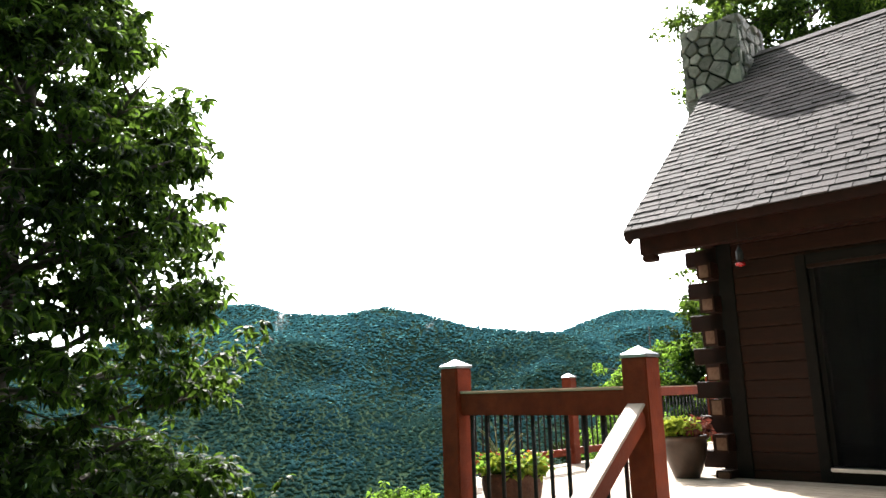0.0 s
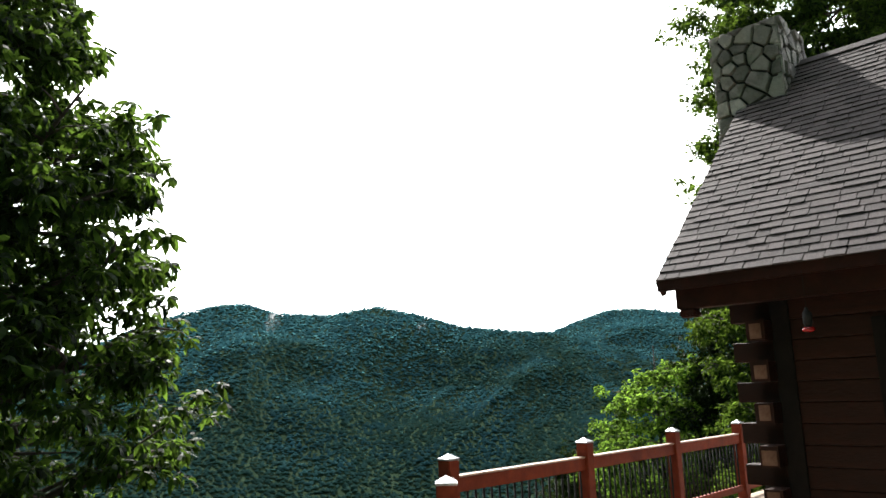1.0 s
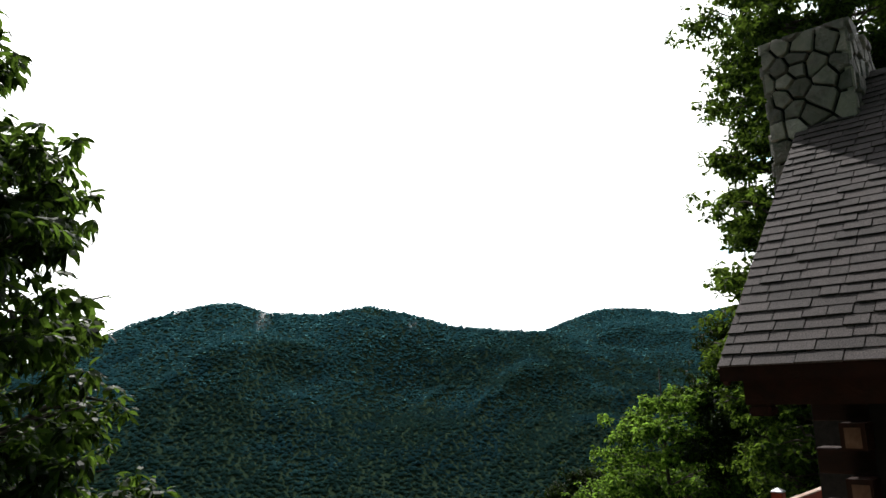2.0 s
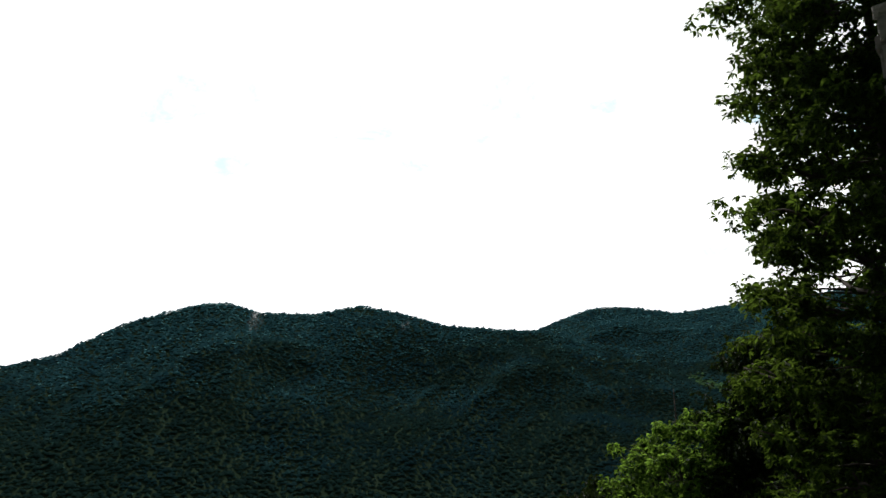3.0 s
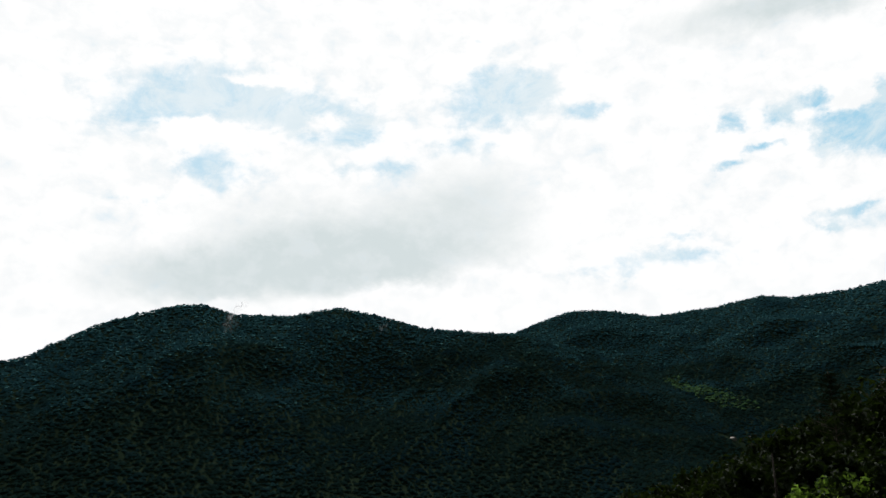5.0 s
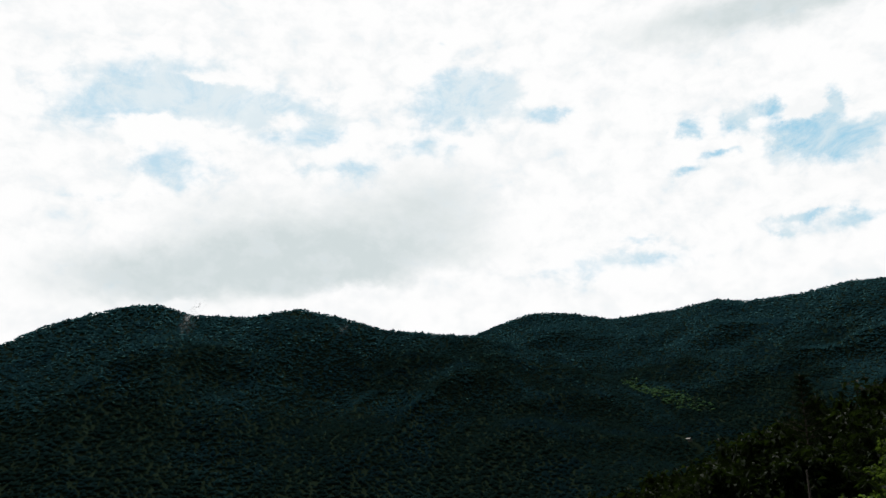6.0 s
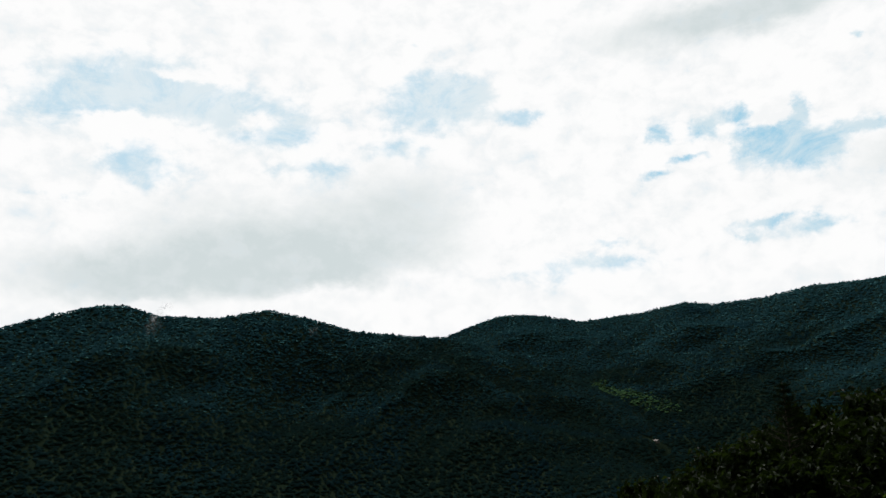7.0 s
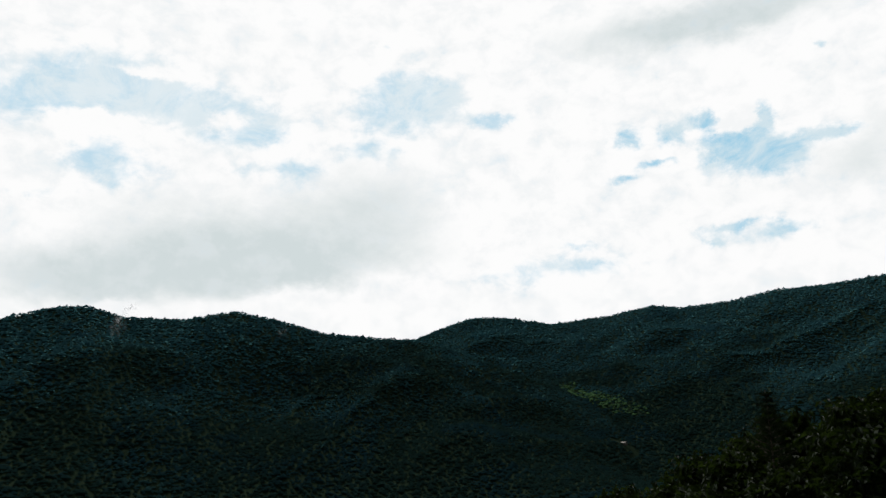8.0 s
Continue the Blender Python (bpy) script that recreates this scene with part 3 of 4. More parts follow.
def plant_trees():
    left = ground_at(0.4, 7.8)
    outline = [(-3, 2.3), (-0.6, 2.8), (0.15, 2.95), (0.4, 2.5), (0.65, 1.5), (0.85, 1.9), (1.15, 2.7), (1.6, 3.25), (2.2, 2.75), (2.65, 2.35), (3.2, 2.45),
               (3.8, 2.55), (4.1, 2.05), (4.7, 2.2), (5.15, 1.55), (5.8, 1.3), (6.6, 1.15), (7.6, 0.7), (9, 0.3)]

    def in_oak(p):
        z = p.z + left[2]
        ragged = 0.18 * noise.noise((p.x * 1.3, p.y * 1.3, p.z * 1.6))
        return math.hypot(p.x, p.y) < table(outline, z) + 0.08 + ragged

    tree("tall chestnut oak with long drooping backlit leaves beside the deck", left, 9.2 - left[2], 0.2,
         [(0.0, 2.6), (0.2, 2.9), (0.36, 3.2), (0.5, 3.5), (0.62, 2.9), (0.74, 2.4), (0.85, 1.5), (1.0, 0.4)], 3, LEAF_OAK, limbs=66, subs=9, twigs=4, per=10, fine=True,
         length=0.17, width=0.056, clusters=5, spread=0.12, droop=0.6, first=0.16, rise=0.3, within=in_oak)
    right = ground_at(18.4, 4.0)

    def in_hardwood(p):
        lobes = noise.noise((p.x * 0.45, p.y * 0.45, p.z * 0.75 + 3.1)) + 0.5 * noise.noise((p.x, p.y, p.z * 1.5))
        return math.hypot(p.x, p.y) < min(3.45, 2.95 + 1.0 * lobes + (0.35 if 3.8 < p.z + right[2] < 7.0 else 0.0))

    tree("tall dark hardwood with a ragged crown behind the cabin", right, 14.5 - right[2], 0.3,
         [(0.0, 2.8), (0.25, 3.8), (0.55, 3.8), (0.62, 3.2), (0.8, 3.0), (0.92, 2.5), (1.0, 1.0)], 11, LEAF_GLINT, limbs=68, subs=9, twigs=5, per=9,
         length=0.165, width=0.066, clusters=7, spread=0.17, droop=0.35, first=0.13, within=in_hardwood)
    behind = ground_at(24.5, 2.3)
    tree("dense dark hardwood standing deep behind the cabin", behind, 14.0 - behind[2], 0.26,
         [(0.0, 2.8), (0.3, 3.6), (0.6, 3.3), (0.85, 2.5), (1.0, 0.8)], 12, LEAF_DARK, limbs=44, subs=8, twigs=5, per=8,
         length=0.2, width=0.09, clusters=5, spread=0.28, droop=0.35, first=0.12)
    maple = ground_at(21.2, 10.5)

    def in_maple(p):
        y, z = p.y + maple[1], p.z + maple[2]
        return z < 2.3 - 0.66 * max(0.0, y - 10.1) + 0.55 * noise.noise((p.x * 0.9, p.y * 0.9, p.z * 0.9))

    tree("bright green young maple below the deck", maple, 3.4 - maple[2], 0.12,
         [(0.0, 1.7), (0.3, 2.5), (0.6, 2.5), (0.85, 2.0), (1.0, .7)], 21, LEAF_LIGHT, limbs=40, subs=9, twigs=4, per=8,
         length=0.16, width=0.085, clusters=4, spread=0.13, droop=0.35, first=0.12, rise=0.45, within=in_maple)
    for (x, y, top, rad, seed, leaf, label) in (
            (21.6, 7.5, 4.9, 2.0, 22, LEAF_DARK, "shaded hardwood on the slope behind the cabin"),
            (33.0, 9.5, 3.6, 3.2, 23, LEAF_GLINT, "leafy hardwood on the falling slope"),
            (26.5, 17.0, -0.8, 2.4, 24, LEAF_DARK, "small dark tree below the deck"),
            (10.5, 11.8, -1.6, 1.3, 25, LEAF_LIGHT, "young light green sapling under the deck rail")):
        b = ground_at(x, y)
        h = top - b[2]
        tree(label, b, h, 0.05 + h * 0.012, [(0.0, rad * .7), (0.3, rad), (0.6, rad * 0.9), (0.85, rad * 0.55), (1.0, rad * .2)], seed, leaf,
             limbs=38, subs=8, twigs=5, per=8, length=0.16, width=0.075, clusters=4, spread=0.19, droop=0.35, first=0.12, rise=0.4)


plant_trees()


def plant_slope():
    """The wooded shoulder beyond the cabin: hardwoods copied from two, and one pine that stands above them."""
    rng = random.Random(31)
    kinds = []
    for i, seed in enumerate((41, 42)):
        kinds.append(tree("dark green hardwood on the wooded shoulder below the cabin", (0, 0, 0), 14.0, 0.2,
                          [(0.0, 3.0), (0.3, 4.2), (0.6, 3.8), (0.85, 2.4), (1.0, 0.8)], seed, LEAF_DARK, limbs=40, subs=8, twigs=5, per=3,
                          length=0.46, width=0.24, clusters=2, spread=0.4, droop=0.3, first=0.2, rise=0.45, group="trees on the shoulder"))
    spots = []
    for r in (52, 60, 69, 79, 90):
        for a in range(-2, 34, 5):
            aa = a + rng.uniform(-2, 2)
            rr = r + rng.uniform(-3.5, 3.5)
            top = table([(-5, .05), (5, .02), (10, .003), (13, -.014), (16, -.045), (18.4, -.058), (21.2, -.078), (24.6, -.105), (29, -.135), (36, -.2)], aa)
            x, y = 6.8 + rr * math.cos(radians(aa)), 6.5 + rr * math.sin(radians(aa))
            z = 4.5 + top * rr + rng.uniform(-1.6, 0.1) - (0.6 if r < 60 else 0)
            spots.append((x, y, z))
    for i, (x, y, z) in enumerate(spots):
        g = land(x, y) - 0.2
        k = max(0.5, (z - g) / 14.6)
        m = pose(x, y, g, 0, 0, rng.uniform(0, 360))
        src = kinds[i % 2]
        if i < 2:
            src.matrix_basis = m @ Matrix.Diagonal((min(1.2, k), min(1.2, k), k, 1))
        else:
            ob = copy_thing(src, m)
            ob.scale = (min(1.2, k), min(1.2, k), k)
    # the pine: whorls of short needled boughs
    x, y = 69.9, 21.1
    g = land(x, y) - 0.2
    thing = empty("pine_tree", (x, y, g))
    h = 5.0 - g
    bm = bmesh.new()
    tube(bm, [(0, 0, 0), (0.05, 0, h * 0.5), (0, 0.05, h)], [0.22, 0.14, 0.02], 8)
    nrg = np.random.default_rng(6)
    ends = []
    for i in range(16):
        z = h - 0.4 - i * 0.45
        for j in range(6):
            a = j * 1.05 + i * 0.6 + nrg.uniform(-0.2, 0.2)
            l = (0.45 + 0.15 * i) * nrg.uniform(0.4, 1.3)
            tip = Vector((math.cos(a) * l, math.sin(a) * l, z + 0.35 * l))
            tube(bm, [(0, 0, z), tip], [0.03, 0.008], 4)
            ends += [tuple(Vector((0, 0, z)).lerp(tip, q)) for q in (0.4, 0.6, 0.8, 1.0)]
    part("trunk", bm, BARK, thing, smooth=True)
    leaves("needles", ends, NEEDLE, thing, nrg, 12, 0.26, 0.03, 0.07, 1, -0.2)
    tagged(thing, "dark pine standing above the hardwoods on the shoulder", "pine tree")


plant_slope()


def build_far_house():
    """A small pale-roofed farmhouse in a clearing at the foot of the far hills."""
    x, y = 1305.0, 481.0
    thing = empty("farmhouse", (x, y, land(x, y)))
    thing.rotation_euler = (0, 0, radians(62))
    thing.scale = (0.85, 0.85, 0.7)
    for name, lo, hi in (("wall", (-5.5, -3.7, -1.5), (5.5, -3.5, 5.0)), ("wall", (-5.5, 3.5, -1.5), (5.5, 3.7, 5.0)),
                         ("wall", (-5.5, -3.49, -1.5), (-5.3, 3.49, 5.0)), ("wall", (5.3, -3.49, -1.5), (5.5, 3.49, 5.0))):
        bm = bmesh.new()
        box(bm, lo, hi)
        part(name, bm, PALE_WOOD, thing)
    for sign in (1, -1):
        bm = bmesh.new()
        box(bm, (-6.1, -2.6, -0.1), (6.1, 2.6, 0.1), 0.0, pose(0, sign * 2.15, 6.25, -sign * 30, 0, 0))
        part("roof", bm, STONE, thing, "pale grey roof")
    tagged(thing, "small pale-roofed farmhouse in a clearing of the valley", "house")


build_far_house()


# ---- deck, steps and railings ----
POST_H, POST_W, RAIL_TOP = 1.09, 0.14, 0.932
A, B = (1.105, 0.86), (1.105, -0.437)
H, G = (2.335, 2.12), (3.63, 3.335)
C, E, F, K = (5.85, 3.335), (7.947, 3.335), (10.046, 3.335), (12.15, 3.335)


def inside_deck(y):
    """The deck's front edge at a given y: straight along the steps, then running off at a slant."""
    return 1.03 if y < A[1] else 1.03 + (y - A[1]) * (G[0] - A[0]) / (G[1] - A[1])


def post(parent, place, turn=0.0, tall=POST_H):
    bm = bmesh.new()
    box(bm, (-POST_W / 2, -POST_W / 2, -0.3), (POST_W / 2, POST_W / 2, tall), 0.008)
    p = part("post", bm, WOOD_RED, parent)
    p.matrix_basis = pose(place[0], place[1], 0, 0, 0, turn)
    bm = bmesh.new()
    w = POST_W / 2 + 0.005
    box(bm, (-w, -w, tall - 0.002), (w, w, tall + 0.014), 0.003)
    rim = [bm.verts.new((sx * w * 0.97, sy * w * 0.97, tall + 0.014)) for sx, sy in ((-1, -1), (1, -1), (1, 1), (-1, 1))]
    top = bm.verts.new((0, 0, tall + 0.058))
    for i in range(4):
        bm.faces.new((rim[i], rim[(i + 1) % 4], top))
    part("post_cap", bm, CAP, p, "pale metal pyramid cap")
    return p


BALUSTER = None


def rail_run(parent, a, b, gap=0.115):
    """Top rail, bottom rail and round iron balusters between two posts."""
    global BALUSTER
    a, b = Vector((*a, 0)), Vector((*b, 0))
    d = (b - a).normalized()
    a2, b2 = a + d * (POST_W / 2 - 0.004), b - d * (POST_W / 2 - 0.004)
    for name, z, wide, tall in (("top_rail", RAIL_TOP - 0.065, 0.085, 0.13), ("bottom_rail", 0.15, 0.07, 0.085)):
        bm = bmesh.new()
        beam(bm, a2 + Vector((0, 0, z)), b2 + Vector((0, 0, z)), wide, tall, 0.008)
        part(name, bm, WOOD_RED, parent)
    bm = bmesh.new()
    z = Vector((0, 0, RAIL_TOP + 0.0065))
    beam(bm, a2 + z, b2 + z, 0.096, 0.017, 0.006)
    part("rail_cap", bm, PALE_WOOD, parent, "pale top strip")
    if BALUSTER is None:
        bm = bmesh.new()
        tube(bm, [(0, 0, 0.17), (0, 0, RAIL_TOP - 0.12)], [0.012, 0.012], 8)
        first = part("baluster", bm, IRON, parent, smooth=True)
        BALUSTER = first.data
        bpy.data.objects.remove(first)
    n = max(2, int((b2 - a2).length / gap))
    for i in range(n):
        ob = new("baluster", BALUSTER)
        ob.parent = parent
        ob.location = a2.lerp(b2, (i + 0.5) / n)


def build_railing():
    thing = empty("deck_railing")
    slant = math.degrees(math.atan2(G[1] - A[1], G[0] - A[0]))
    post(thing, A), post(thing, B), post(thing, H, slant - 45 + 45), post(thing, G)
    for p in (C, E, F, K):
        post(thing, p)
    for a, b in ((B, A), (A, H), (H, G), (G, C), (C, E), (E, F), (F, K)):
        rail_run(thing, a, b)
    return tagged(thing, "red-stained wooden deck railing with black iron balusters", "railing")


build_railing()


def build_steps():
    thing = empty("deck_steps")
    n, going, rise = 7, 0.28, 0.186
    y0, y1 = -1.75, -0.50
    for i in range(n - 1):
        bm = bmesh.new()
        x1 = 1.02 - i * going
        z = -(i + 1) * rise
        box(bm, (x1 - going - 0.02, y0, z - 0.038), (x1, y1, z), 0.005)
        part("tread", bm, DECK, thing)
    for y in (y0 - 0.045, y1 + 0.005):
        bm = bmesh.new()
        beam(bm, (1.0, y + 0.02, -0.16), (1.0 - (n - 1) * going, y + 0.02, -0.16 - (n - 1) * rise), 0.04, 0.24)
        part("stringer", bm, WOOD_DARK, thing)
    # the hand rail that falls from the corner post, with its foot post
    foot = (1.105 - 1.75, B[1])
    zf = land(foot[0], foot[1])
    bm = bmesh.new()
    box(bm, (-POST_W / 2, -POST_W / 2, zf - 0.1), (POST_W / 2, POST_W / 2, -0.42), 0.008)
    p = part("foot_post", bm, WOOD_RED, thing)
    p.location = (foot[0], foot[1], 0)
    bm = bmesh.new()
    beam(bm, (1.105 - POST_W / 2 + 0.004, B[1], 0.80), (foot[0] + 0.05, B[1], 0.80 - 1.63 * 0.735), 0.09, 0.09)
    part("hand_rail", bm, WOOD_RED, thing)
    bm = bmesh.new()
    up = Vector((0, 0, 0.058))
    beam(bm, Vector((1.105 - POST_W / 2 + 0.004, B[1], 0.80)) + up, Vector((foot[0] + 0.05, B[1], 0.80 - 1.63 * 0.735)) + up, 0.1, 0.014, 0.005)
    part("rail_cap", bm, PALE_WOOD, thing, "pale top strip")
    return tagged(thing, "wooden deck steps with a sloping red hand rail", "steps")


build_steps()


def pot(place, label, mat, rim=0.25, tall=0.43):
    thing = empty("flower_pot", place)
    bm = bmesh.new()
    k = rim / 0.25
    t = tall / 0.43
    lathe(bm, [(0.13 * k, 0), (0.135 * k, 0.012 * t), (0.17 * k, 0.1 * t), (0.215 * k, 0.24 * t), (0.232 * k, 0.34 * t), (0.228 * k, 0.385 * t), (0.25 * k, 0.395 * t),
               (0.255 * k, 0.415 * t), (0.25 * k, 0.43 * t), (0.222 * k, 0.43 * t), (0.215 * k, 0.38 * t)], 36)
    part("body", bm, mat, thing, smooth=True)
    bm = bmesh.new()
    lathe(bm, [(0.214 * k, 0.36 * t), (0.21 * k, 0.392 * t), (0.1 * k, 0.405 * t)], 24)
    part("soil", bm, SOIL, thing, "dark potting soil")
    return tagged(thing, label, "flower pot", "pots on the deck")


def stems(place, rng, specs, label, name="potted_plant", height=0.2, rim=0.2):
    """A mixed planting: stalks and tufts of several kinds of leaf."""
    thing = empty(name, place)
    bm = bmesh.new()
    tips = []
    for _ in range(46):
        a, r = rng.uniform(0, 6.28), rim * math.sqrt(rng.uniform())
        p = Vector((r * 0.7 * math.cos(a), r * 0.7 * math.sin(a), -0.02))
        q = Vector((r * 1.25 * math.cos(a), r * 1.25 * math.sin(a), height * rng.uniform(0.35, 1.0)))
        tube(bm, [p, p.lerp(q, 0.6) + Vector((0, 0, 0.02)), q], [0.004, 0.003, 0.002], 4)
        tips.append(tuple(q))
    part("stalks", bm, LEAF_DARK, thing)
    tips = np.array(tips)
    for kind, mat, pick, per, length, width in specs:
        sel = tips[[i for i in range(len(tips)) if pick(tips[i])]]
        if len(sel):
            leaves(kind, sel, mat, thing, rng, per, length, width, 0.025, 3, 0.1)["kind"] = "stuff"
    return tagged(thing, label, "potted plant", "planting on the deck")


def build_pots():
    rng = np.random.default_rng(8)
    pot((5.16, 1.43, 0), "dark glazed round flower pot standing near the cabin corner", GLAZE, 0.25, 0.43)
    stems((5.16, 1.43, 0.40), rng, [("lime_leaves", LEAF_LIME, lambda p: p[0] - p[1] < 0.03, 6, 0.075, 0.05),
                                    ("burgundy_leaves", LEAF_BURG, lambda p: p[0] - p[1] > -0.02, 6, 0.07, 0.05),
                                    ("flowers", PETAL, lambda p: p[1] > 0.13, 5, 0.03, 0.03)],
          "lime and burgundy coleus planting in a glazed pot", height=0.17)
    pot((1.90, 1.10, 0), "round brown basket-sided planter behind the railing", BASKET, 0.235, 0.38)
    plant = stems((1.90, 1.10, 0.36), rng, [("lime_leaves", LEAF_LIME, lambda p: p[0] < 0.1 and p[1] < 0.06, 6, 0.065, 0.045),
                                            ("green_leaves", LEAF_LIGHT, lambda p: True, 5, 0.06, 0.035),
                                            ("flowers", PETAL, lambda p: p[0] > 0.02 or p[1] > 0.1, 5, 0.03, 0.03)],
                  "mixed green planting with small orange flowers and grass", height=0.10)
    bm = bmesh.new()
    for i in range(12):
        a = rng.uniform(0, 6.28)
        l = rng.uniform(0.22, 0.42)
        o = Vector((0.02 * math.cos(i), 0.10 + 0.02 * math.sin(i), 0))
        pts = [o + Vector((math.cos(a) * l * 0.5 * s * s, math.sin(a) * l * 0.5 * s * s, l * (1.15 * s - 0.35 * s * s))) for s in (0, 0.35, 0.7, 1)]
        tube(bm, pts, [0.005, 0.005, 0.004, 0.001], 4)
    part("grass_blades", bm, GRASS_BLADE, plant, "pale arching grass blades")
    bm = bmesh.new()
    box(bm, (-0.02, -0.012, 0), (0.02, 0.012, 0.17), 0.004)
    t = part("plant_tag", bm, WHITE_TAG)
    t.location = (1.99, 0.99, 0.35)
    t.rotation_euler = (0, 0, 0.7)
    tagged(t, "white plastic plant tag stuck in the planter", "plant tag")


build_pots()

# ---- the log cabin ----
WX, WY = 5.45, 1.15                  # outer faces of the front wall and of the gable wall
EAVE_X, EAVE_Z, PITCH = 4.82, 2.67, 0.945
RIDGE_X = 7.95
RAKE_Y, BACK_Y = 1.744, -7.0
RIDGE_Z = EAVE_Z + PITCH * (RIDGE_X - EAVE_X)
BACK_X = 2 * RIDGE_X - WX
DOOR_Y0, DOOR_Y1, DOOR_Z = -1.85, 0.10, 2.1
COURSE = 0.18


def log_piece(bm, length, tall=COURSE, deep=0.16):
    """A squared log with rounded face, along +y from 0, outer face at x = 0."""
    prof = [(0.007, 0.0), (0.002, 0.005), (0.0, 0.02), (0.0, tall - 0.02), (0.002, tall - 0.008), (0.007, tall - 0.003), (deep, tall - 0.003), (deep, 0.0)]
    r0 = [bm.verts.new((x, 0, z)) for x, z in prof]
    r1 = [bm.verts.new((x, length, z)) for x, z in prof]
    n = len(prof)
    for i in range(n):
        bm.faces.new((r0[i], r1[i], r1[(i + 1) % n], r0[(i + 1) % n]))
    bm.faces.new(r0)
    bm.faces.new(r1[::-1])
    bmesh.ops.recalc_face_normals(bm, faces=bm.faces)


def build_cabin():
    cabin = empty("log_cabin", (0, 0, 0))
    tagged(cabin, "brown log cabin with a shingled gable roof beside the deck", "cabin")
    courses = int((EAVE_Z + 0.25) / COURSE) + 1
    rng = random.Random(4)
    front = empty("wall_front")
    front.parent = cabin
    shared = {}

    def log(name, length, place, turn, parent):
        key = round(length, 2)
        if key not in shared:
            bm = bmesh.new()
            log_piece(bm, length)
            ob = part(name, bm, LOG, parent)
            shared[key] = ob.data
        else:
            ob = new(name, shared[key])
            ob.parent = parent
        ob.matrix_basis = pose(*place, 0, 0, turn)
        return ob

    for i in range(courses):
        z = -0.1 + i * COURSE
        over = 0.22 if i % 2 else 0.0
        runs = [(-6.6, WY + over)] if z + COURSE > DOOR_Z + 0.1 or z < 0.0 else [(-6.6, DOOR_Y0 - 0.1), (DOOR_Y1 + 0.1, WY + over)]
        for y0, y1 in runs:
            log("log", y1 - y0, (WX, y0, z), 0, front)
        over = 0.0 if i % 2 else 0.22
        # gable wall logs lie along x
        log("log", BACK_X - WX + over, (WX - over, WY, z), -90, front)
        if over:
            # the sawn face of the crossing end, weathered pale
            bm = bmesh.new()
            box(bm, (-0.005, 0.012 + rng.uniform(0, 0.02), 0.012 + rng.uniform(0, 0.02)), (0.003, 0.15 - rng.uniform(0, 0.03), COURSE - 0.012 - rng.uniform(0, 0.03)), 0.003)
            end = part("log_end", bm, LOG_END, front, "pale sawn log end")
            end.location = (WX - over, WY - 0.16, z)
    # gable triangle over the plate
    bm = bmesh.new()
    zt = -0.1 + courses * COURSE
    tri = [(WX + 0.02, zt), (BACK_X - 0.02, zt), (RIDGE_X, RIDGE_Z - 0.3)]
    lo = [bm.verts.new((x, WY - 0.02, z)) for x, z in tri]
    hi = [bm.verts.new((x, WY - 0.16, z)) for x, z in tri]
    bm.faces.new(lo), bm.faces.new(hi[::-1])
    for i in range(3):
        bm.faces.new((lo[i], hi[i], hi[(i + 1) % 3], lo[(i + 1) % 3]))
    part("gable", bm, LOG, cabin)
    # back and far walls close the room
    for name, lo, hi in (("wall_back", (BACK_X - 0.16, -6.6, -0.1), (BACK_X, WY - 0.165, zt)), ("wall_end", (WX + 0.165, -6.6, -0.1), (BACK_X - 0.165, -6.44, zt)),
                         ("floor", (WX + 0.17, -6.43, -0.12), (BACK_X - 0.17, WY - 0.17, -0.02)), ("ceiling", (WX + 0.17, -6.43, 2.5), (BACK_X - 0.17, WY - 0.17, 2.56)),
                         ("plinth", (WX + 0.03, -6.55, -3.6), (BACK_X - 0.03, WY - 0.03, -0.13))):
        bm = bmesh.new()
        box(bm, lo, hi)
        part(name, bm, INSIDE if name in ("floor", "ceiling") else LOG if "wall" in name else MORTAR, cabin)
    # near-black strip painting the deep shade of the corner where the logs meet
    bm = bmesh.new()
    box(bm, (WX - 0.03, 0.84, 0.0), (WX + 0.0 - 0.003, 1.0, EAVE_Z + 0.02), 0.006)
    part("corner_shade_strip", bm, FRAME_AND_SHADE, cabin)
    # glazed door
    door = empty("glazed_door")
    door.parent = cabin
    for name, lo, hi in (("door_frame", (WX - 0.02, DOOR_Y1, 0.0), (WX + 0.12, DOOR_Y1 + 0.1, DOOR_Z + 0.1)), ("door_frame", (WX - 0.02, DOOR_Y0 - 0.1, 0.0), (WX + 0.12, DOOR_Y0, DOOR_Z + 0.1)),
                         ("door_frame", (WX - 0.02, DOOR_Y0 + 0.003, DOOR_Z), (WX + 0.12, DOOR_Y1 - 0.003, DOOR_Z + 0.1)), ("stile", (WX + 0.03, -0.83, 0.14), (WX + 0.08, -0.72, DOOR_Z - 0.003)),
                         ("stile", (WX + 0.03, DOOR_Y1 - 0.1, 0.14), (WX + 0.08, DOOR_Y1 - 0.004, DOOR_Z - 0.003)), ("bottom_rail", (WX + 0.03, DOOR_Y0 + 0.1, 0.14), (WX + 0.08, DOOR_Y1 - 0.104, 0.34))):
        bm = bmesh.new()
        box(bm, lo, hi, 0.006)
        part(name, bm, FRAME_AND_SHADE, door)
    bm = bmesh.new()
    box(bm, (WX - 0.05, DOOR_Y0 + 0.004, 0.10), (WX + 0.1, DOOR_Y1 - 0.004, 0.135), 0.006)
    part("sill", bm, SILL, door, "bright metal door sill")
    bm = bmesh.new()
    box(bm, (WX - 0.01, DOOR_Y0 + 0.004, 0.0), (WX + 0.1, DOOR_Y1 - 0.004, 0.097), 0.004)
    part("threshold", bm, FRAME_AND_SHADE, door)
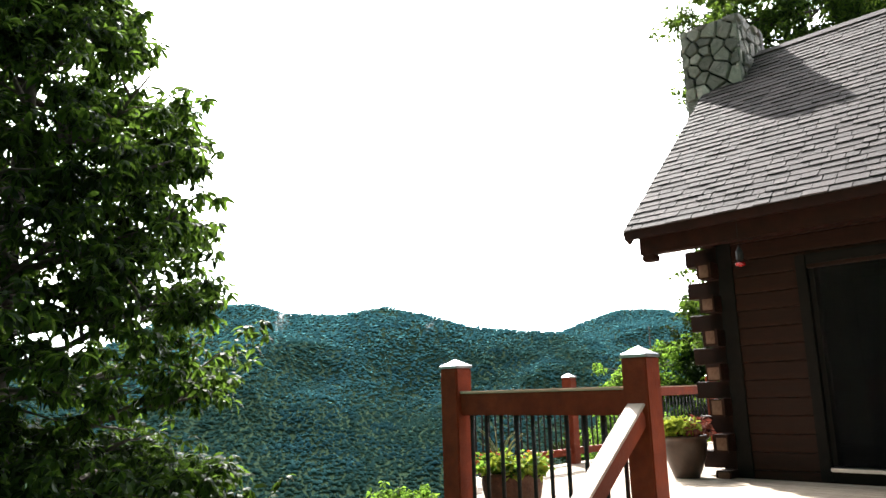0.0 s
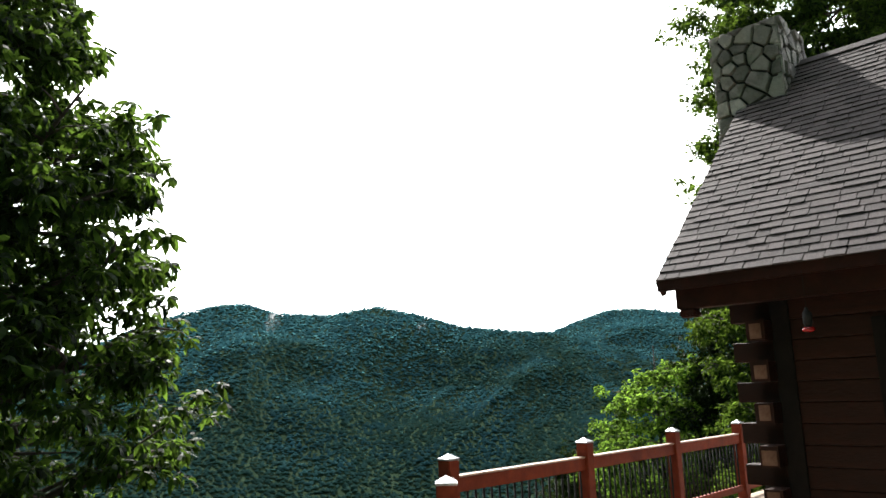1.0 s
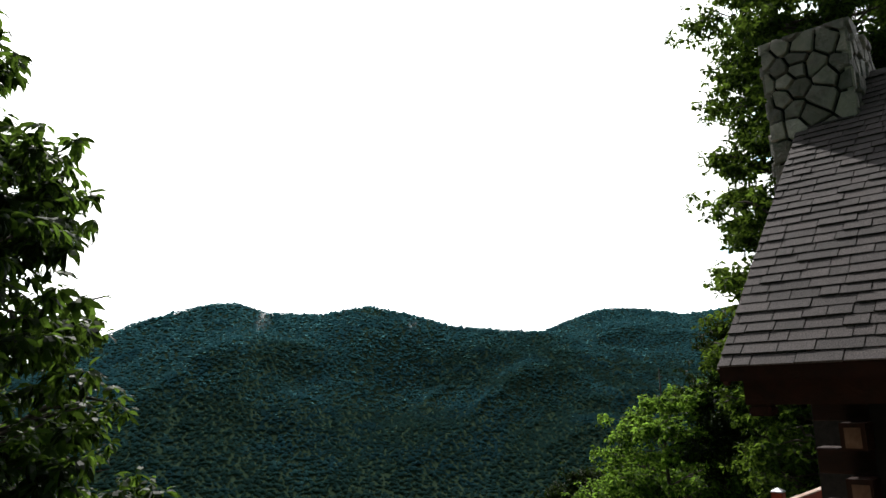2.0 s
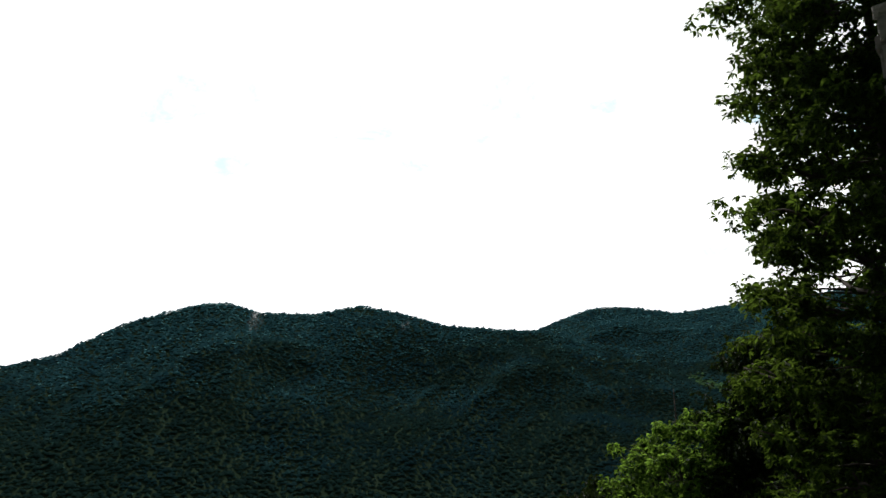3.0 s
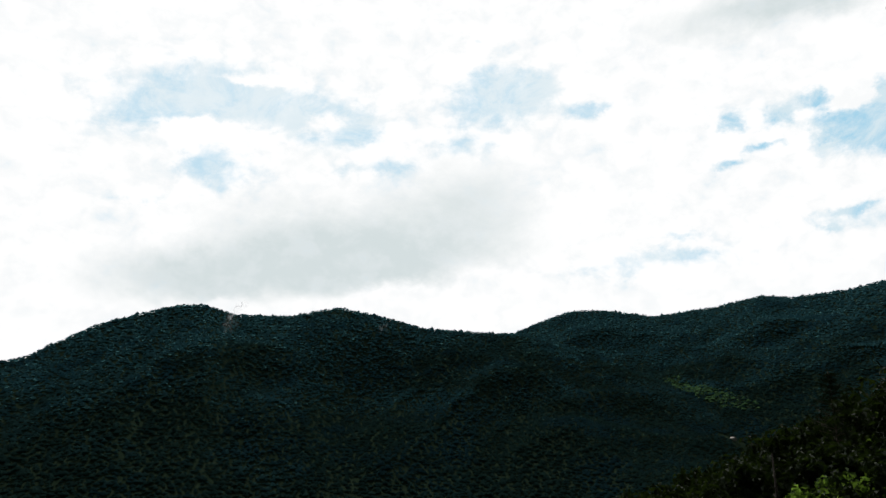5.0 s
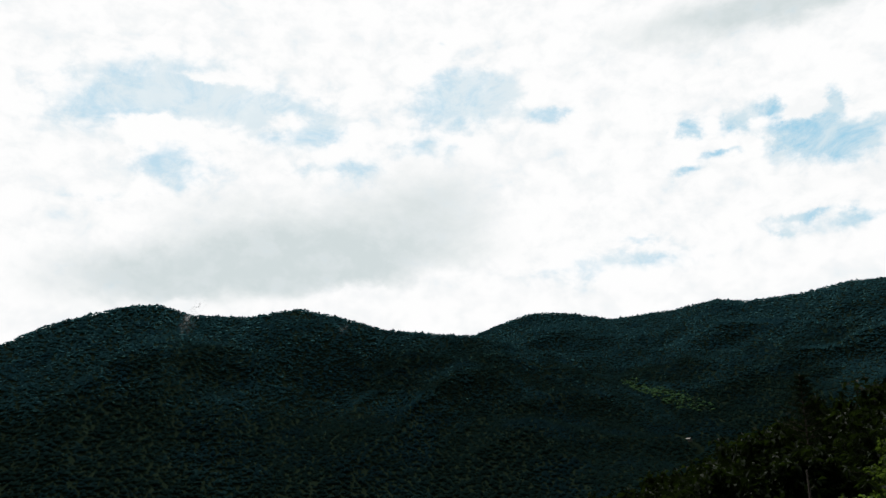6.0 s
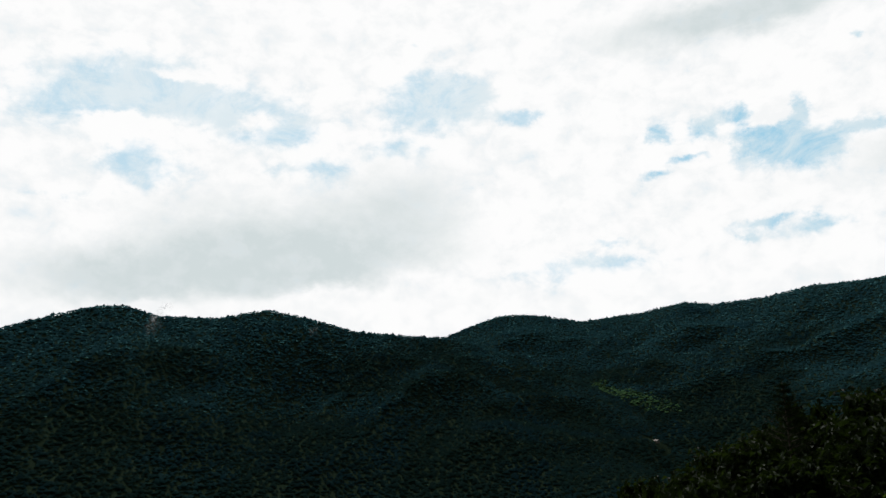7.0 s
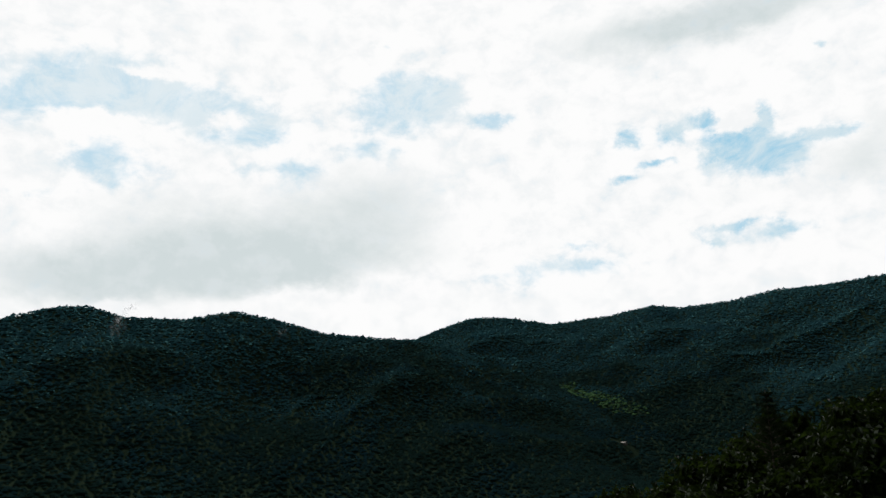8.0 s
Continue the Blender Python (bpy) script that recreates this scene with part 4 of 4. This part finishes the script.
    # dark sheet added before the panes to damp what they mirror
    bm = bmesh.new()
    box(bm, (WX + 0.01, DOOR_Y0 + 0.06, 0.15), (WX + 0.013, DOOR_Y1 - 0.06, DOOR_Z - 0.02))
    part("dim_sheet", bm, DIM_SHEET, door, "added half-clear dark sheet over the door glass")
    for y0, y1 in ((DOOR_Y0 + 0.06, -0.835), (-0.715, DOOR_Y1 - 0.108)):
        bm = bmesh.new()
        box(bm, (WX + 0.05, y0, 0.345), (WX + 0.062, y1, DOOR_Z - 0.005))
        part("pane", bm, GLASS, door)
    return cabin


CABIN = build_cabin()


def on_roof(y, s, lift=0.0, side=1):
    """A point of the front slope: s metres up from the eave along the slope, lift above its boards."""
    c, k = 1 / math.hypot(1, PITCH), PITCH / math.hypot(1, PITCH)
    return Vector((EAVE_X + s * c - lift * k, y, EAVE_Z + s * k + lift * c - 0.03))


def build_roof():
    roof = empty("roof")
    roof.parent = CABIN
    length = math.hypot(RIDGE_X - EAVE_X, RIDGE_Z - EAVE_Z)
    c, k = 1 / math.hypot(1, PITCH), PITCH / math.hypot(1, PITCH)
    # boards of the two slopes
    for sign in (1, -1):
        bm = bmesh.new()
        row = []
        for s, lift in ((0, 0.0), (length, 0.0), (length - 0.03, -0.035), (0, -0.035)):
            p0, p1 = on_roof(RAKE_Y - 0.02, s, lift), on_roof(BACK_Y, s, lift)
            if sign < 0:
                p0.x, p1.x = 2 * RIDGE_X - p0.x, 2 * RIDGE_X - p1.x
            row.append((bm.verts.new(p0), bm.verts.new(p1)))
        for i in range(4):
            (a0, a1), (b0, b1) = row[i], row[(i + 1) % 4]
            bm.faces.new((a0, a1, b1, b0))
        bm.faces.new([r[0] for r in row]), bm.faces.new([r[1] for r in row][::-1])
        bmesh.ops.recalc_face_normals(bm, faces=bm.faces)
        part("roof_boards", bm, WOOD_DARK if sign > 0 else SHINGLE_REST, roof)
    for sign in (1, -1):
        bm = bmesh.new()
        a, b = on_roof(RAKE_Y + 0.01, length - 0.07, 0.028), on_roof(BACK_Y, length - 0.07, 0.028)
        if sign < 0:
            a.x, b.x = 2 * RIDGE_X - a.x, 2 * RIDGE_X - b.x
        m = Matrix.Translation((a + b) / 2) @ pose(0, 0, 0, 0, -sign * math.degrees(math.atan(PITCH)), 0)
        ln = (a - b).length / 2
        box(bm, (-0.075, -ln, -0.006), (0.075, ln, 0.006), 0.003, m)
        part("ridge_cap", bm, SHINGLE_REST, roof, "shingled ridge cap")
    # eave fascia with a drip edge, a deep beam behind it, barge boards and rafter ends
    for name, x0, x1, z0, z1, y1 in (("fascia", EAVE_X - 0.005, EAVE_X + 0.03, EAVE_Z - 0.135, EAVE_Z - 0.035, RAKE_Y + 0.01),
                                     ("eave_beam", EAVE_X + 0.12, EAVE_X + 0.26, EAVE_Z - 0.30, EAVE_Z - 0.0, RAKE_Y - 0.10)):
        bm = bmesh.new()
        box(bm, (x0, BACK_Y, z0), (x1, y1, z1), 0.006)
        part(name, bm, WOOD_DARK, roof)
    bm = bmesh.new()
    box(bm, (EAVE_X + 0.031, BACK_Y, EAVE_Z - 0.06), (WX + 0.02, RAKE_Y - 0.11, EAVE_Z - 0.04))
    part("soffit", bm, WOOD_DARK, roof)
    for y in (RAKE_Y + 0.005,):
        for sign in (1, -1):
            bm = bmesh.new()
            a, b = on_roof(y, -0.02, -0.09), on_roof(y, length + 0.02, -0.09)
            if sign < 0:
                a.x, b.x = 2 * RIDGE_X - a.x, 2 * RIDGE_X - b.x
            beam(bm, a, b, 0.04, 0.16)
            part("barge_board", bm, WOOD_DARK, roof)
    bm = bmesh.new()
    box(bm, (EAVE_X + 0.115, RAKE_Y - 0.27, EAVE_Z - 0.375), (EAVE_X + 0.265, RAKE_Y - 0.12, EAVE_Z - 0.302), 0.014)
    part("beam_drop", bm, WOOD_DARK, roof, "notched end of the eave beam")
    # shingle tabs in courses, some thicker than others
    rng = random.Random(9)
    expo = 0.113
    rows = int(length / expo) + 1
    made, rest_v, rest_f = 0, [], []
    shapes = {}
    for i in range(rows):
        y = RAKE_Y + 0.012 - rng.uniform(0.0, 0.2)
        edge = RAKE_Y + 0.012
        first = True
        while y > BACK_Y:
            w = rng.choice((0.13, 0.16, 0.2, 0.24, 0.29))
            y1 = edge if first else y
            y0 = (y if first else y - w)
            first = False
            w0 = y1 - y0
            y = y0
            if w0 < 0.02:
                continue
            s0, s1 = i * expo - 0.015, min(length - 0.01, i * expo + expo * 1.28)
            thick = rng.choice((0.012, 0.015, 0.019))
            jig = rng.uniform(-0.004, 0.004)
            if y1 > -1.25 and made < 300 and s1 > s0 + 0.05:
                key = (round(w0, 3), thick, round(s1 - s0, 3))
                if key not in shapes:
                    me = bpy.data.meshes.new("shingle")
                    d, g = s1 - s0, 0.004
                    co = [(0, g, 0), (0, w0 - g, 0), (d, w0 - g, 0), (d, g, 0), (0, g, thick), (0, w0 - g, thick), (d, w0 - g, 0.001), (d, g, 0.001)]
                    me.from_pydata(co, [], [(0, 1, 2, 3), (4, 7, 6, 5), (0, 4, 5, 1), (1, 5, 6, 2), (0, 3, 7, 4), (2, 6, 7, 3)])
                    me.materials.append(SHINGLE)
                    shapes[key] = me
                ob = new("shingle", shapes[key])
                ob.parent = roof
                p = on_roof(y0, s0 + jig, 0.006)
                ob.matrix_basis = pose(p.x, p.y, p.z, 0, -math.degrees(math.atan(PITCH)), 0)
                # the lower edge rides on the course beneath
                made += 1
            else:
                n = len(rest_v)
                for yy, ss, ll in ((y0 + .004, s0 + jig, .006), (y1 - .004, s0 + jig, .006), (y1 - .004, s1, .006), (y0 + .004, s1, .006),
                                   (y0 + .004, s0 + jig, .006 + thick), (y1 - .004, s0 + jig, .006 + thick), (y1 - .004, s1, .007), (y0 + .004, s1, .007)):
                    rest_v.append(tuple(on_roof(yy, ss, ll)))
                rest_f += [tuple(n + q for q in f) for f in ((0, 1, 2, 3), (4, 7, 6, 5), (0, 4, 5, 1), (1, 5, 6, 2), (0, 3, 7, 4), (2, 6, 7, 3))]
    field = part_np("shingle_field", rest_v, rest_f, SHINGLE_REST, roof)
    field["kind"] = "stuff"


build_roof()


def build_chimney():
    """A square stack faced with irregular field stones set in recessed dark mortar."""
    x0, x1, y0, y1, top = 7.30, 8.25, 1.20, 2.00, 6.0
    chimney = empty("stone_chimney", (0, 0, 0))
    tagged(chimney, "grey field-stone chimney rising past the cabin roof", "chimney")
    bm = bmesh.new()
    base = land(7.8, 1.6) - 0.2
    box(bm, (x0 + 0.04, y0 + 0.04, base), (x1 - 0.04, y1 - 0.04, top - 0.05))
    part("core", bm, MORTAR, chimney)
    rng = random.Random(12)
    # stones: cells of a jittered net on each face, shrunk for the joints
    faces = (((x0, y1), (x0, y0), (-1, 0)), ((x0, y0), (x1, y0), (0, -1)), ((x1, y0), (x1, y1), (1, 0)), ((x1, y1), (x0, y1), (0, 1)))
    for fi, (a, b, nrm) in enumerate(faces):
        width = math.hypot(b[0] - a[0], b[1] - a[1])
        low = 4.2 if fi == 1 else 3.4
        seeds = []
        tries = 0
        while len(seeds) < 60 and tries < 5000:
            tries += 1
            p = (rng.uniform(-0.03, width + 0.03), rng.uniform(low, top + 0.03))
            gap = rng.uniform(0.12, 0.30)
            if all(math.hypot(p[0] - q[0], (p[1] - q[1]) * 1.15) > gap for q in seeds):
                seeds.append(p)
        for p in seeds:
            poly = [(0, low), (width, low), (width, top), (0, top)]
            for q in seeds:
                if q is p:
                    continue
                mx, mz = (p[0] + q[0]) / 2, (p[1] + q[1]) / 2
                dx, dz = q[0] - p[0], q[1] - p[1]
                dl = math.hypot(dx, dz)
                mx, mz = mx - dx / dl * 0.014, mz - dz / dl * 0.014
                cut = []
                for i in range(len(poly)):
                    u, v = poly[i], poly[(i + 1) % len(poly)]
                    du = (u[0] - mx) * dx + (u[1] - mz) * dz
                    dv = (v[0] - mx) * dx + (v[1] - mz) * dz
                    if du <= 0:
                        cut.append(u)
                    if du * dv < 0:
                        t = du / (du - dv)
                        cut.append((u[0] + (v[0] - u[0]) * t, u[1] + (v[1] - u[1]) * t))
                poly = cut
                if len(poly) < 3:
                    break
            if len(poly) < 3:
                continue
            cx, cz = sum(q[0] for q in poly) / len(poly), sum(q[1] for q in poly) / len(poly)
            proud = rng.uniform(0.0, 0.035)
            bm = bmesh.new()

            def at(u, z, out):
                return (a[0] + (b[0] - a[0]) * u / width + nrm[0] * out, a[1] + (b[1] - a[1]) * u / width + nrm[1] * out, z)

            ring = []
            for f, out in ((1.0, -0.05), (1.0, proud - 0.004), (0.93, proud + 0.008)):
                ring.append([bm.verts.new(at(cx + (u - cx) * f, cz + (z - cz) * f, out + rng.uniform(-0.005, 0.005))) for u, z in poly])
            mid = bm.verts.new(at(cx, cz, proud + rng.uniform(0.006, 0.013)))
            m = len(poly)
            for r0, r1 in zip(ring, ring[1:]):
                for i in range(m):
                    bm.faces.new((r0[i], r0[(i + 1) % m], r1[(i + 1) % m], r1[i]))
            for i in range(m):
                bm.faces.new((ring[-1][i], ring[-1][(i + 1) % m], mid))
            bmesh.ops.recalc_face_normals(bm, faces=bm.faces)
            part("stone", bm, STONE, chimney)
    bm = bmesh.new()
    box(bm, (x0 + 0.01, y0 + 0.01, top - 0.05), (x1 - 0.01, y1 - 0.01, top + 0.015), 0.02)
    part("crown", bm, STONE, chimney, "flat mortar cap")


build_chimney()


def build_feeder():
    thing = empty("hummingbird_feeder", (4.8, 0.49, 2.09))
    bm = bmesh.new()
    tube(bm, [(0, 0, 0.17), (0, 0, 0.48)], [0.002, 0.002], 5)
    part("hanger", bm, IRON, thing, "thin wire hanger")
    bm = bmesh.new()
    lathe(bm, [(0.02, 0.02), (0.035, 0.05), (0.035, 0.13), (0.014, 0.16), (0.012, 0.175)], 16)
    part("bottle", bm, IRON, thing, "dark bottle", smooth=True)
    bm = bmesh.new()
    lathe(bm, [(0.016, -0.02), (0.044, -0.012), (0.048, 0.0), (0.04, 0.018), (0.016, 0.022)], 20)
    part("base", bm, RED_GLASS, thing, "red plastic feeding base", smooth=True)
    tagged(thing, "red hummingbird feeder hanging under the cabin eave", "bird feeder")


build_feeder()


def build_deck():
    """Boards run along the front of the cabin, clipped where the edge slants; a rim and legs carry them."""
    deck = empty("deck")
    tagged(deck, "weathered pale wooden deck on timber legs", "deck", kind="structure")
    shapes = {}
    pitch, w = 0.145, 0.139
    x = 1.03
    while x < 13.6:
        x1 = x + w
        yt = 3.43 if x > G[0] else min(3.43, A[1] + (x - 1.03) * (G[1] - A[1]) / (G[0] - A[0]))
        yb = -6.4 if x1 < WX - 0.01 else WY + 0.012
        key = (round(yt - yb, 3))
        if key not in shapes:
            bm = bmesh.new()
            box(bm, (0, 0, -0.036), (w, yt - yb, 0), 0.004)
            ob = part("board", bm, DECK, deck)
            shapes[key] = ob.data
        else:
            ob = new("board", shapes[key])
            ob.parent = deck
        ob.location = (x, yb, 0)
        x += pitch
    rim = [(1.02, -6.4), (1.02, A[1] - 0.02), (G[0] - 0.03, 3.44), (13.6, 3.44)]
    for a, b in zip(rim, rim[1:]):
        bm = bmesh.new()
        beam(bm, (*a, -0.165), (*b, -0.165), 0.045, 0.25)
        part("rim_joist", bm, WOOD_RED, deck)
    for x, y in ((1.2, -3.2), (1.2, 0.7), (3.7, 3.2), (6.0, 3.2), (8.4, 3.2), (10.8, 3.2), (13.2, 3.2)):
        bm = bmesh.new()
        box(bm, (x - 0.075, y - 0.075, land(x, y) - 0.2), (x + 0.075, y + 0.075, -0.04), 0.008)
        part("leg", bm, WOOD_DARK, deck)


build_deck()


# ---- the far hills' small things ----
def build_mist():
    """A wisp of mist that clings to the gully under the summit: thin torn sheets."""
    m = bpy.data.materials.new("thin_mist")
    m.use_nodes = True
    n = Nodes(m.node_tree)
    co = n.add("ShaderNodeTexCoord").outputs["Generated"]
    fall = n.vmath("LENGTH", n.vmath("SUBTRACT", co, (0.5, 0.5, 0.5))[0])[1]
    tear = n.add("ShaderNodeTexNoise", {"Vector": co, "Scale": 4.0, "Detail": 6.0, "Roughness": 0.65}).outputs["Fac"]
    a = n.math("MULTIPLY", n.smooth(fall, 0.55, 0.05), n.smooth(tear, 0.42, 0.7))
    d = n.add("ShaderNodeBsdfTranslucent", {"Color": (0.9, 0.92, 0.93, 1)})
    t = n.add("ShaderNodeBsdfTransparent")
    s = n.add("ShaderNodeMixShader", {0: n.math("MULTIPLY", a, 0.75), 1: t.outputs[0], 2: d.outputs[0]})
    n.add("ShaderNodeOutputMaterial", {0: s.outputs[0]})
    rng = random.Random(3)
    for az, tan, r, w, h in ((56.3, .120, 1440, 20, 16), (56.9, .108, 1400, 18, 30), (57.3, .098, 1370, 11, 24), (45.6, .090, 1400, 8, 14)):
        verts, faces = [], []
        c = Vector((r * math.cos(radians(az)), r * math.sin(radians(az)), EYE_H + tan * r))
        side, back = Vector((-math.sin(radians(az)), math.cos(radians(az)), 0)), Vector((math.cos(radians(az)), math.sin(radians(az)), 0))
        n0, k = len(verts), 9
        for i in range(k):
            for j in range(k):
                u, v = i / (k - 1) - 0.5, j / (k - 1) - 0.5
                p = c + side * u * 2 * w * (1 - 0.5 * abs(v)) + Vector((0, 0, v * 2 * h)) + back * (14 * v + 5 * math.sin(5 * u + 4 * v))
                verts.append(tuple(p + Vector((rng.uniform(-2, 2), rng.uniform(-2, 2), rng.uniform(-2, 2)))))
        for i in range(k - 1):
            for j in range(k - 1):
                q = n0 + i * k + j
                faces.append((q, q + k, q + k + 1, q + 1))
        ob = part_np("mist", verts, faces, m, smooth=True)
        ob.visible_shadow = False
        tagged(ob, "thin white mist clinging to a wooded gully", "mist", kind="stuff")


build_mist()
